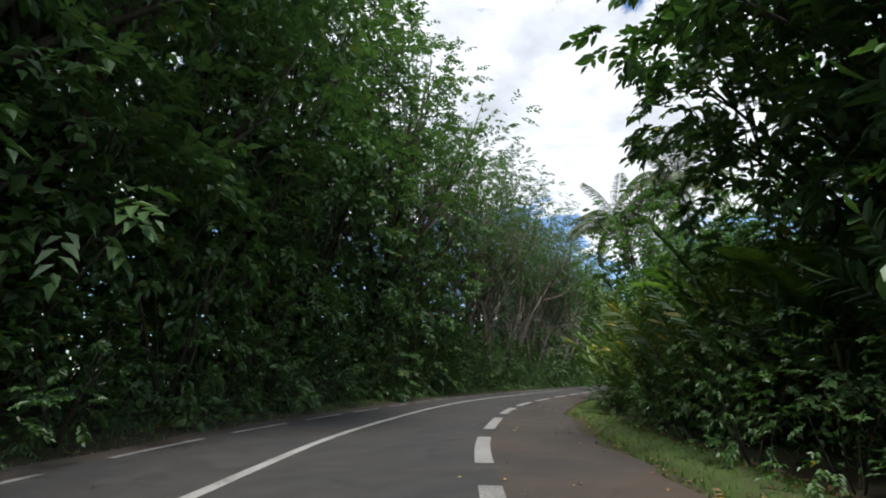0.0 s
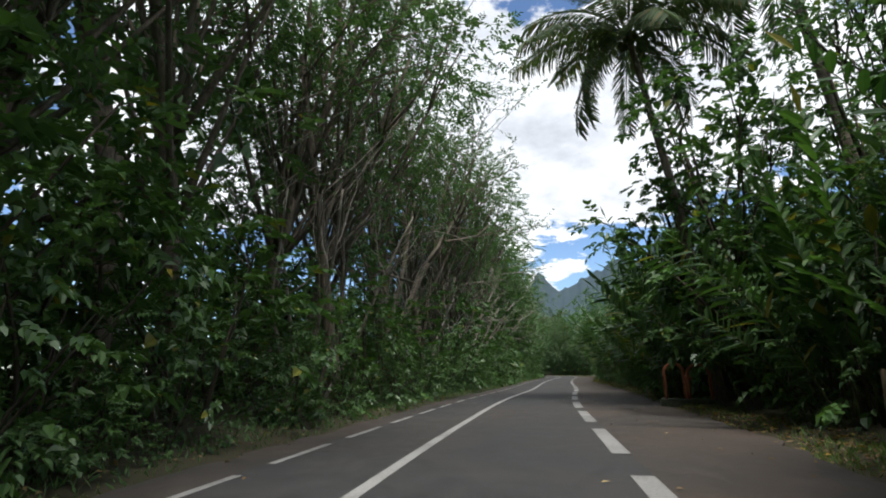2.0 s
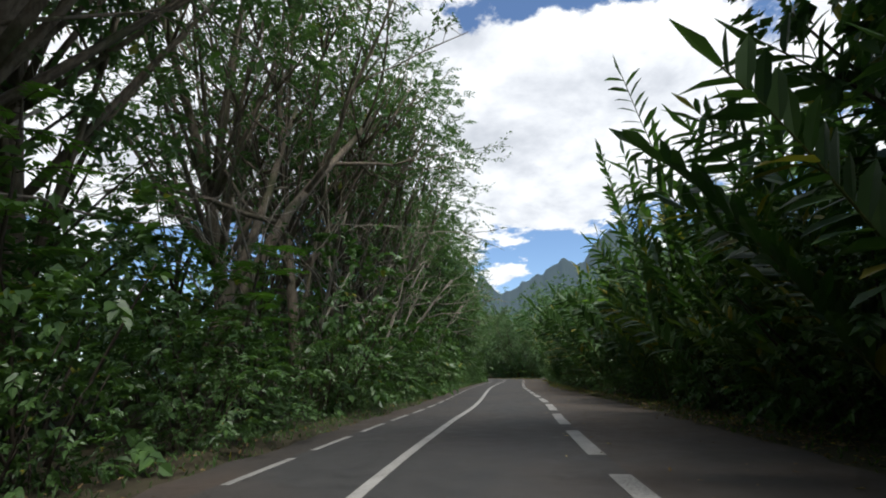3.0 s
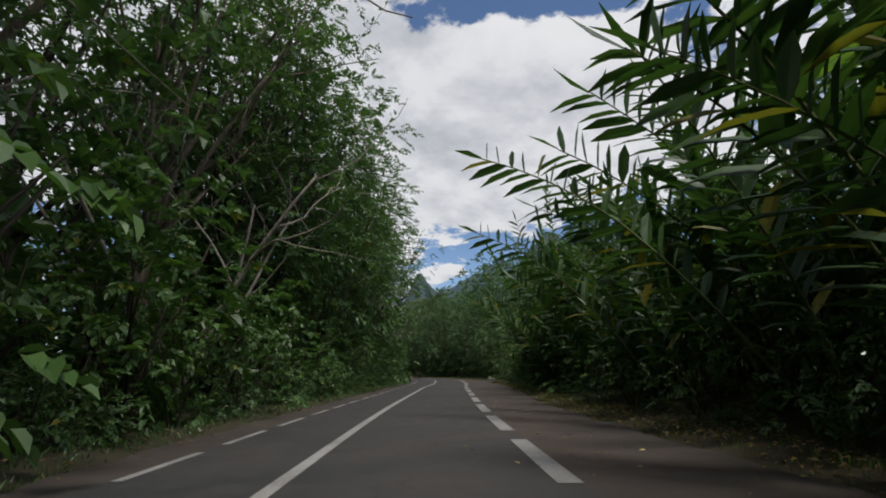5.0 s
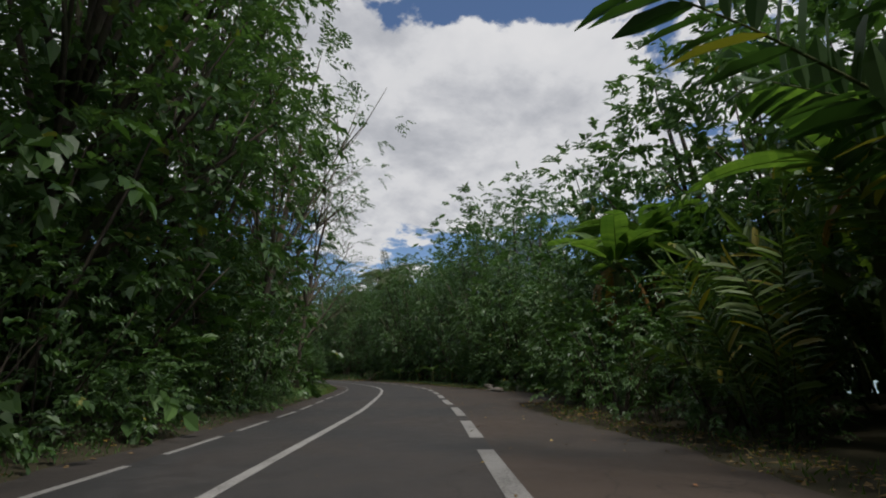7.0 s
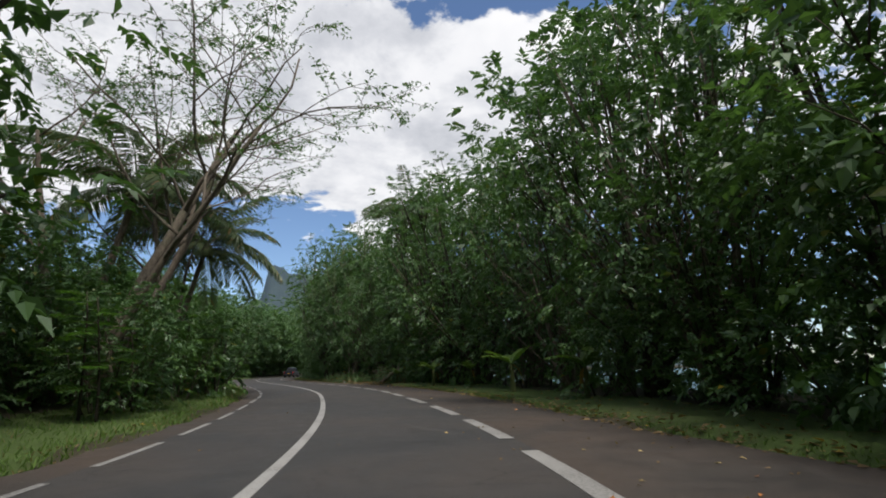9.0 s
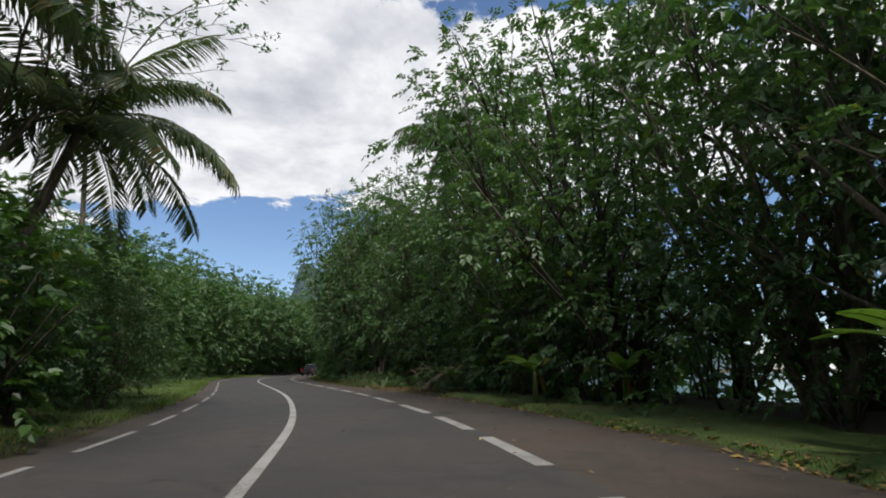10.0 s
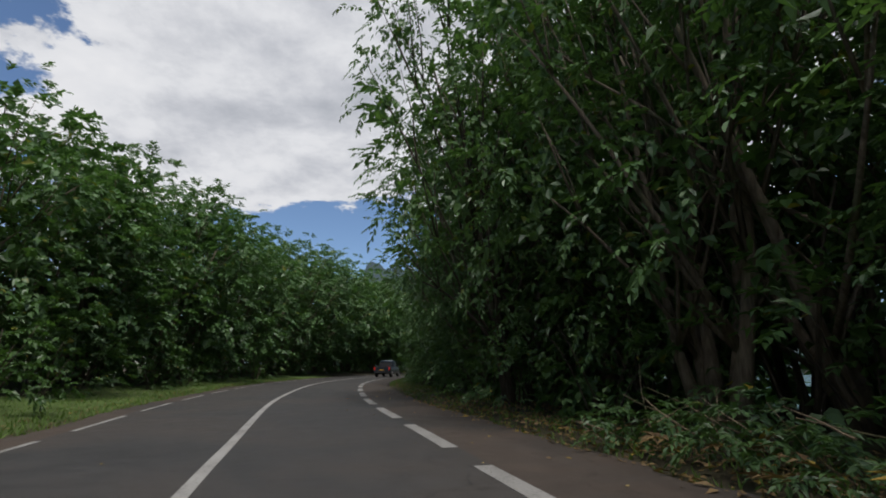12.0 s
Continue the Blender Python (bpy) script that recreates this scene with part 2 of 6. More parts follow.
# ---------------------------------------------------------------- the road's line
SPINE = [(1.5, -60), (0.5, -30), (-0.1, -5), (-0.1, 5), (0.1, 11.4), (0.35, 15.8), (1.05, 20.2), (1.95, 24.5), (2.95, 28.1), (4.35, 32.0), (6.35, 36.8), (8.4, 41.5),
         (11.8, 48.9), (15.0, 55.2), (18.9, 62.6), (27.1, 79.6), (33.8, 92.6), (37.3, 99.3), (41.8, 107.4), (43.9, 111.4), (48.2, 120.2), (51.2, 127.2),
         (53.5, 134.5), (55.6, 143.8), (56.6, 150.0), (57.25, 158.0), (57.4, 166.0), (57.35, 174.0), (57.5, 186.0), (58.9, 200.0), (61.5, 211.5), (65.6, 223.5), (71.5, 235.5), (80.5, 247.0), (93.0, 257.5), (110.0, 266.5), (136.0, 275.0)]


def spline(points, step=0.5):
    p = np.array(points, float)
    out = []
    for i in range(len(p) - 1):
        a, b, c, d = p[max(i - 1, 0)], p[i], p[i + 1], p[min(i + 2, len(p) - 1)]
        for u in np.linspace(0, 1, 24, endpoint=False):
            out.append(0.5 * (2 * b + (c - a) * u + (2 * a - 5 * b + 4 * c - d) * u * u + (3 * b - a - 3 * c + d) * u ** 3))
    out.append(p[-1])
    out = np.array(out)
    s = np.r_[0, np.cumsum(np.hypot(*np.diff(out, axis=0).T))]
    grid = np.arange(0, s[-1], step)
    xy = np.stack([np.interp(grid, s, out[:, k]) for k in (0, 1)], 1)
    return grid, xy


SP_S, SP_XY = spline(SPINE)
SP_S = SP_S - SP_S[np.argmin(np.hypot(SP_XY[:, 0] - 0.1, SP_XY[:, 1] - 11.4))]
SP_T = np.gradient(SP_XY, axis=0)
for _ in range(3):
    SP_T[1:-1] = (SP_T[:-2] + 2 * SP_T[1:-1] + SP_T[2:]) / 4
SP_T /= np.linalg.norm(SP_T, axis=1)[:, None]


def on_road(s, off=0.0):
    """Place (x, y) and heading (radians, turn about z from +y) at arc length s, off metres to the right of the centre line."""
    x, y = (np.interp(s, SP_S, SP_XY[:, k]) for k in (0, 1))
    tx, ty = (np.interp(s, SP_S, SP_T[:, k]) for k in (0, 1))
    return x + ty * off, y - tx * off, math.atan2(-tx, ty)


def interp(s, pairs):
    return np.interp(s, [a for a, _ in pairs], [b for _, b in pairs])


LANE_R = [(-80, 2.7), (0, 2.68), (12, 2.58), (30, 2.72), (50, 2.6), (75, 2.68), (95, 2.78), (112, 2.8), (128, 3.1), (150, 3.25), (165, 3.14), (300, 3.2)]
LANE_L = [(-80, 2.2), (2, 2.1), (14, 1.57), (100, 1.6), (115, 2.1), (130, 2.2), (142, 2.5), (158, 2.85), (178, 2.95), (192, 3.25), (300, 3.3)]
EDGE_R = [(-80, 4.7), (2, 4.7), (12, 4.4), (24, 4.8), (32, 5.3), (45, 5.4), (70, 4.9), (78, 4.7), (86, 5.2), (94, 5.5), (100, 5.7), (104, 5.1), (109, 5.0), (110.8, 5.4), (112.4, 7.4), (116, 7.6), (121, 8.3), (123.5, 6.6), (128, 6.2), (131, 5.6), (137, 5.7), (150, 6.0), (158, 5.6), (165, 5.1), (180, 4.9), (300, 4.6)]
EDGE_L = [(-80, 2.8), (2, 2.7), (14, 2.3), (100, 2.4), (115, 2.8), (130, 2.9), (142, 3.1), (158, 3.6), (178, 3.65), (192, 3.95), (300, 4.0)]


def spine_near(x, y):
    """Arc length and offset to the right of the nearest part of the road, for arrays."""
    q = np.stack([np.ravel(x), np.ravel(y)], 1)
    s, off = np.empty(len(q)), np.empty(len(q))
    for i in range(0, len(q), 2000):
        d = q[i:i + 2000, None, :] - SP_XY[None, ::2]
        k = (d ** 2).sum(2).argmin(1) * 2
        dv = q[i:i + 2000] - SP_XY[k]
        s[i:i + 2000] = SP_S[k]
        off[i:i + 2000] = dv[:, 0] * SP_T[k, 1] - dv[:, 1] * SP_T[k, 0]
        far = np.hypot(dv[:, 0], dv[:, 1])
        off[i:i + 2000] = np.sign(off[i:i + 2000] + 1e-9) * far
    return s, off


def smooth01(v):
    v = np.clip(v, 0, 1)
    return v * v * (3 - 2 * v)


BANK = [(-80, 0.2), (6, 0.4), (22, 0.6), (35, 0.8), (95, 0.9), (106, 0.4), (112, 0.1), (300, 0.1)]


def ground_height(x, y):
    s, off = spine_near(x, y)
    r = off - np.interp(s, *zip(*EDGE_R))
    l = -off - np.interp(s, *zip(*EDGE_L))
    wob = np.sin(np.ravel(x) * 0.9 + np.sin(np.ravel(y) * 0.5)) * np.sin(np.ravel(y) * 0.7) * 0.06
    z = np.full(len(s), -0.10)
    side_r, side_l = r > 0, l > 0
    z += np.where(side_r, 0.16 * smooth01(r / 0.5) + wob * smooth01(r / 1.5), 0)
    z += np.where(side_r, np.interp(s, *zip(*BANK)) * smooth01((r - 1.0) / 4.5), 0)
    sea = smooth01((s - 108) / 8) * smooth01((r - 8.5) / 5.0)
    z += np.where(side_r, -2.4 * sea, 0)
    z += np.where(side_r, (1 - smooth01((s - 95) / 15)) * 6 * smooth01((r - 12) / 60), 0)
    z += np.where(side_l, 0.16 * smooth01(l / 0.5) + wob * smooth01(l / 1.5) + 0.35 * smooth01((l - 1.5) / 5), 0)
    return z


def height_at(x, y):
    return float(ground_height(np.array([x]), np.array([y]))[0])


# ---------------------------------------------------------------- mesh helpers
def mesh_from(name, verts, faces, material=None, smooth=False):
    me = bpy.data.meshes.new(name)
    me.from_pydata([tuple(v) for v in verts], [], [tuple(f) for f in faces])
    if material:
        me.materials.append(material)
    if smooth:
        me.polygons.foreach_set("use_smooth", [True] * len(me.polygons))
    me.update()
    return me


def quick_mesh(name, verts, tris, material, smooth=False):
    """A mesh from arrays of places and triangles."""
    verts, tris = np.asarray(verts, np.float32), np.asarray(tris, np.int32)
    me = bpy.data.meshes.new(name)
    me.vertices.add(len(verts))
    me.vertices.foreach_set("co", verts.ravel())
    me.loops.add(tris.size)
    me.loops.foreach_set("vertex_index", tris.ravel())
    me.polygons.add(len(tris))
    me.polygons.foreach_set("loop_start", np.arange(0, tris.size, 3, dtype=np.int32))
    me.polygons.foreach_set("use_smooth", np.full(len(tris), smooth))
    me.materials.append(material)
    me.update(calc_edges=True)
    return me


def part(name, data, parent, label=""):
    """A mesh, or a bmesh with its material set, as one object under a thing or a part."""
    ob = new(name, data)
    ob.parent = parent
    if label:
        tagged(ob, label)
    return ob


def empty(name, m=None):
    ob = new(name)
    ob.empty_display_size = 0.3
    if m is not None:
        ob.matrix_basis = m
    return ob


class Builder:
    """Collects tubes, leaves and boxes into one mesh."""

    def __init__(self):
        self.v, self.f, self.n = [], [], 0

    def add(self, verts, tris):
        verts = np.asarray(verts, float)
        self.v.append(verts)
        self.f.append(np.asarray(tris, int) + self.n)
        self.n += len(verts)

    def tube(self, path, radii, sides=6):
        path = np.asarray(path, float)
        radii = np.broadcast_to(np.asarray(radii, float), (len(path),))
        tang = np.gradient(path, axis=0)
        tang /= np.linalg.norm(tang, axis=1)[:, None] + 1e-9
        ref = np.array([0.0, 0.0, 1.0]) if abs(tang[0, 2]) < 0.9 else np.array([1.0, 0.0, 0.0])
        verts = []
        for p, t, r in zip(path, tang, radii):
            u = np.cross(t, ref)
            u /= np.linalg.norm(u) + 1e-9
            w = np.cross(u, t)
            ref = np.cross(t, u) * -1
            a = np.arange(sides) * 2 * np.pi / sides
            verts.append(p + r * (np.cos(a)[:, None] * u + np.sin(a)[:, None] * w))
        verts = np.concatenate(verts)
        tris = []
        for i in range(len(path) - 1):
            for k in range(sides):
                a, b = i * sides + k, i * sides + (k + 1) % sides
                tris += [(a, b, b + sides), (a, b + sides, a + sides)]
        c = len(verts)
        verts = np.concatenate([verts, [path[-1]], [path[0]]])
        tris += [((len(path) - 1) * sides + k, (len(path) - 1) * sides + (k + 1) % sides, c) for k in range(sides)]
        tris += [((k + 1) % sides, k, c + 1) for k in range(sides)]
        self.add(verts, tris)

    def box(self, lo, hi, turn=None):
        (a, b, c), (d, e, f) = lo, hi
        v = np.array([(x, y, z) for x in (a, d) for y in (b, e) for z in (c, f)], float)
        if turn is not None:
            v = np.array([tuple(turn @ Vector(p)) for p in v])
        q = [(0, 1, 3, 2), (4, 6, 7, 5), (0, 4, 5, 1), (2, 3, 7, 6), (0, 2, 6, 4), (1, 5, 7, 3)]
        self.add(v, [t for w in q for t in ((w[0], w[1], w[2]), (w[0], w[2], w[3]))])

    def leaves(self, base, way, normal, length, width, fold=0.25, wide_at=0.36, oval=False):
        """Folded blades, one for each row of base, way (its axis) and normal: pointed, or oval with more corners."""
        base, way, normal = (np.asarray(a, float).reshape(-1, 3) for a in (base, way, normal))
        n = len(base)
        way = way / (np.linalg.norm(way, axis=1)[:, None] + 1e-9)
        side = np.cross(way, normal)
        side /= np.linalg.norm(side, axis=1)[:, None] + 1e-9
        nn = np.cross(side, way)
        length = np.broadcast_to(np.asarray(length, float), (n,))[:, None]
        width = np.broadcast_to(np.asarray(width, float), (n,))[:, None]
        tip = base + way * length - nn * length * 0.12

        def edge(at, share, sgn):
            return base + way * length * at + sgn * side * width * share / 2 + nn * (width * fold * share - length * 0.12 * at * at)
        k4 = np.arange(n)[:, None]
        if oval:
            v = np.stack([base, edge(0.25, 0.85, 1), edge(0.62, 0.9, 1), tip, edge(0.62, 0.9, -1), edge(0.25, 0.85, -1)], 1).reshape(-1, 3)
            k = k4 * 6
            t = np.concatenate([k + [0, 2, 1], k + [0, 3, 2], k + [0, 4, 3], k + [0, 5, 4]], 0)
        else:
            v = np.stack([base, edge(wide_at, 1, 1), tip, edge(wide_at, 1, -1)], 1).reshape(-1, 3)
            k = k4 * 4
            t = np.concatenate([k + [0, 2, 1], k + [0, 3, 2]], 0)
        self.add(v, t)

    def blade(self, path, ups, widths, fold=0.2):
        """A long blade along a path: two strips that meet at the midrib."""
        path, ups = np.asarray(path, float), np.asarray(ups, float)
        tang = np.gradient(path, axis=0)
        side = np.cross(tang, ups)
        side /= np.linalg.norm(side, axis=1)[:, None] + 1e-9
        w = np.asarray(widths, float)[:, None]
        up = np.cross(side, tang)
        up /= np.linalg.norm(up, axis=1)[:, None] + 1e-9
        v = np.stack([path + side * w / 2 + up * w * fold, path, path - side * w / 2 + up * w * fold], 1).reshape(-1, 3)
        t = []
        for i in range(len(path) - 1):
            a = i * 3
            t += [(a, a + 1, a + 4), (a, a + 4, a + 3), (a + 1, a + 2, a + 5), (a + 1, a + 5, a + 4)]
        self.add(v, t)

    def mesh(self, name, material, smooth=False):
        return quick_mesh(name, np.concatenate(self.v), np.concatenate(self.f), material, smooth)


def unit(v):
    v = np.asarray(v, float)
    return v / (np.linalg.norm(v) + 1e-9)


# ---------------------------------------------------------------- ground, road, water, mountains
def build_ground():
    def axis(lo, hi, step, far):
        mid = np.arange(lo, hi + 0.01, step)
        out = np.array([10, 25, 60, 150, 400, 1000, far])
        return np.r_[lo - out[::-1], mid, hi + out]
    xs, ys = axis(-26, 118, 1.6, 2600), axis(-20, 268, 1.6, 2600)
    gx, gy = np.meshgrid(xs, ys)
    z = ground_height(gx, gy)
    v = np.stack([gx.ravel(), gy.ravel(), z], 1)
    nx = len(xs)
    i, j = np.meshgrid(np.arange(len(ys) - 1), np.arange(nx - 1), indexing="ij")
    a = (i * nx + j).ravel()
    tris = np.concatenate([np.stack([a, a + 1, a + nx + 1], 1), np.stack([a, a + nx + 1, a + nx], 1)])
    tagged(new("ground", quick_mesh("ground", v, tris, M_SOIL, True)), "dark forest soil with moss and rotting leaves", "ground", kind="structure")


def ribbon(name, lo, hi, z, material, s0, s1, step=0.5, thick=0.12, jag=0.0):
    """A slab along the road between two offsets, with a skirt on each side."""
    ss = np.linspace(s0, s1, max(2, int(round((s1 - s0) / step)) + 1))
    rng = np.random.RandomState(int(abs(s0) * 7 + abs(z) * 100))
    verts, tris = [], []
    for s in ss:
        a, c = lo(s), hi(s)
        if jag:
            c += rng.uniform(-jag, jag) * 0.5 if abs(c) > abs(a) else 0
            a += rng.uniform(-jag, jag) * 0.5 if abs(a) > abs(c) else 0
        for off, h in ((a, z - thick), (a, z), ((a + c) / 2, z), (c, z), (c, z - thick)):
            x, y, _ = on_road(s, off)
            verts.append((x, y, h))
    for i in range(len(ss) - 1):
        for k in range(4):
            p = i * 5 + k
            tris += [(p, p + 1, p + 6), (p, p + 6, p + 5)]
    return quick_mesh(name, np.array(verts), np.array(tris)[:, ::-1], material)


def build_road():
    road = tagged(new("road", ribbon("road", lambda s: -interp(s, LANE_L) - 0.08, lambda s: interp(s, LANE_R) + 0.12, 0.0, M_ASPHALT, -70, 268)),
                  "worn dark grey asphalt of a two-lane road", "road", kind="structure")
    tagged(new("shoulder", ribbon("shoulder", lambda s: interp(s, LANE_R) + 0.12, lambda s: interp(s, EDGE_R), -0.004, M_SHOULDER, -70, 268, jag=0.25)),
           "dusty brown asphalt shoulder beside the lane", "road shoulder", kind="structure")
    tagged(new("shoulder", ribbon("shoulder", lambda s: -interp(s, EDGE_L), lambda s: -interp(s, LANE_L) - 0.08, -0.004, M_SHOULDER, -70, 268, jag=0.25)),
           "reddish dusty asphalt edge beside the grass", "road shoulder", kind="structure")
    part("centre_line", ribbon("centre_line", lambda s: -0.075, lambda s: 0.075, 0.006, M_PAINT, -70, 260, thick=0.005), road, "solid worn white centre line")
    starts_r = np.interp(np.arange(-14, 60), [-14, 0, 3, 6, 9, 11, 17, 24, 26, 31, 33, 35, 37, 39, 41, 60], [-58.6, 2.0, 15.5, 28.9, 42.0, 50.4, 75.2, 105.5, 114.4, 134.5, 143.4, 150.2, 158.4, 165.5, 174.3, 256.6])
    anchors = [-50, 1.8, 15.75, 27.6, 74.7, 91.1, 108.0, 138.6, 152.4, 169.3, 250]
    spacing = [3.4, 2.8, 2.6, 2.5, 2.5, 2.7, 3.2, 3.6, 4.0, 4.3]
    starts_l = [q for a, b, d in zip(anchors, anchors[1:], spacing) for q in np.linspace(a, b, max(1, round((b - a) / d)), endpoint=False)]
    for k, start in enumerate(starts_r):
        gap = np.diff(starts_r)[min(k, len(starts_r) - 2)]
        part("edge_dash", ribbon("edge_dash", lambda q: interp(q, LANE_R) - 0.12, lambda q: interp(q, LANE_R) + 0.12, 0.006, M_PAINT_WORN, start, start + min(3.0, gap * 0.72), thick=0.005), road)
    for k, start in enumerate(starts_l[:-1]):
        part("edge_dash", ribbon("edge_dash", lambda q: -interp(q, LANE_L) - 0.055, lambda q: -interp(q, LANE_L) + 0.055, 0.006, M_PAINT_WORN, start, start + min(3.0, 0.7 * (starts_l[k + 1] - start)), thick=0.005), road)
    return road


def build_water():
    m, t, b = material("lagoon_water")
    p = world_pos(t)
    b.inputs["Base Color"].default_value = (0.10, 0.19, 0.21, 1)
    b.inputs["Roughness"].default_value = 0.12
    bump(t, b, noise_tex(t, p, 1.6, 4.0, 0.6), 0.35, 0.1)
    v = [(40, 60, -0.95), (2600, 60, -0.95), (2600, 2600, -0.95), (40, 2600, -0.95)]
    tagged(new("water", mesh_from("water", v, [(0, 1, 2, 3)], m)), "pale calm lagoon water behind the trees", "water", kind="structure")


def build_mountains():
    # skyline: azimuth (clockwise from +y), elevation in degrees
    def ridge(name, label, skyline, radius, seed, cx=35.0, cy=90.0):
        rng = np.random.RandomState(seed)
        az = np.radians(np.arange(skyline[0][0], skyline[-1][0] + 0.01, 0.25))
        el = np.interp(np.degrees(az), [a for a, _ in skyline], [e for _, e in skyline])
        top = np.tan(np.radians(el)) * radius
        jag = sum(np.sin(az * k + rng.uniform(0, 6)) * radius * 0.5 / k for k in (43, 71, 127, 211, 370, 610))
        top = top + jag * np.clip(el / 12, 0, 1)
        verts, tris, rows = [], [], 16
        for k in range(rows):
            u = k / (rows - 1)
            for i, a in enumerate(az):
                fold = sum(math.sin(a * q + 0.8 * k * (1 + q % 4) + seed) * 420 / q for q in (23, 37, 61, 97)) * (1 - u) * u * 3
                r = radius * (0.72 + 0.28 * u) + fold
                h = top[i] * (u ** 1.6) - 5
                verts.append((cx + math.sin(a) * r, cy + math.cos(a) * r, h))
        n = len(az)
        for k in range(rows):
            for i in range(n - 1):
                if k < rows - 1:
                    p = k * n + i
                    tris += [(p, p + 1, p + n + 1), (p, p + n + 1, p + n)]
        tagged(new(name, quick_mesh(name, np.array(verts), np.array(tris), M_HAZY_ROCK, True)), label, "mountain", kind="structure")
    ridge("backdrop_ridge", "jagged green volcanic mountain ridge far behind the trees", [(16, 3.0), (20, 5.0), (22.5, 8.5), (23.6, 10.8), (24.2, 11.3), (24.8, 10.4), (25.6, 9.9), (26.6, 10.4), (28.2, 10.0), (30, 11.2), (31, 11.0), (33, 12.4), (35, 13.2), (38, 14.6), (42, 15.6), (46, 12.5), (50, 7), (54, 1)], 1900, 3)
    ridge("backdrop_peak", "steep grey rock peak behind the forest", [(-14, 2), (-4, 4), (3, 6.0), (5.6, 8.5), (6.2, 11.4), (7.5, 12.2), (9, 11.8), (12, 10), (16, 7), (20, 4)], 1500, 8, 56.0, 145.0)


build_ground()
road = build_road()
build_water()
build_mountains()

# ---------------------------------------------------------------- plants
RNG = np.random.RandomState(11)


def limb_path(start, way, length, lift, wobble, rng, n=5):
    """A bent branch from start along way; lift bends it up (or down)."""
    p, d, out = np.array(start, float), unit(way), [np.array(start, float)]
    for _ in range(n):
        d = unit(d + np.array([0, 0, lift]) / n + rng.normal(0, wobble, 3))
        p = p + d * length / n
        out.append(p.copy())
    return np.array(out)


def cluster(b, at, radius, count, rng, size, droop=0.3, flat=0.75, slim=0.5, oval=False, out=None):
    """Leafy twigs that fan out from a limb's end: each a spray of leaves in two ranks, arching over."""
    per = 8
    n = max(2, int(round(count / per)))
    d = rng.normal(size=(n, 3))
    d /= np.linalg.norm(d, axis=1)[:, None]
    lead = np.array([0, 0, 0.35]) if out is None else unit(out) * 1.1 + np.array([0, 0, 0.15])
    axis = (d * 0.85 + lead) * np.array([1, 1, flat])
    axis /= np.linalg.norm(axis, axis=1)[:, None] + 1e-9
    nor = np.array([0, 0, 1.0]) + axis * 0.35 + rng.normal(0, 0.22, (n, 3))
    side = np.cross(axis, nor)
    side /= np.linalg.norm(side, axis=1)[:, None] + 1e-9
    reach = radius * rng.uniform(0.6, 1.05, n)
    u = np.linspace(0.18, 1.0, per)[None, :, None]
    hand = np.where(np.arange(per) % 2, 1.0, -1.0)[None, :, None] * (np.arange(per) < per - 1)[None, :, None]
    start = at + d * radius * 0.42
    base = start[:, None] + axis[:, None] * reach[:, None, None] * u + np.array([0, 0, -1.0]) * (droop + 0.2) * reach[:, None, None] * u ** 2 * 0.6
    way = axis[:, None] * 0.7 + side[:, None] * hand * 0.85 + np.array([0, 0, -droop]) * (0.5 + 0.8 * u) + rng.normal(0, 0.18, (n, per, 3))
    nrm = np.broadcast_to(nor[:, None], (n, per, 3)) + rng.normal(0, 0.2, (n, per, 3)) + side[:, None] * hand * 0.25
    ln = size * rng.uniform(0.7, 1.25, (n, per)) * (1.1 - 0.25 * np.abs(u[..., 0] - 0.5))
    b.leaves(base.reshape(-1, 3), way.reshape(-1, 3), nrm.reshape(-1, 3), ln.ravel(), ln.ravel() * slim, oval=oval)


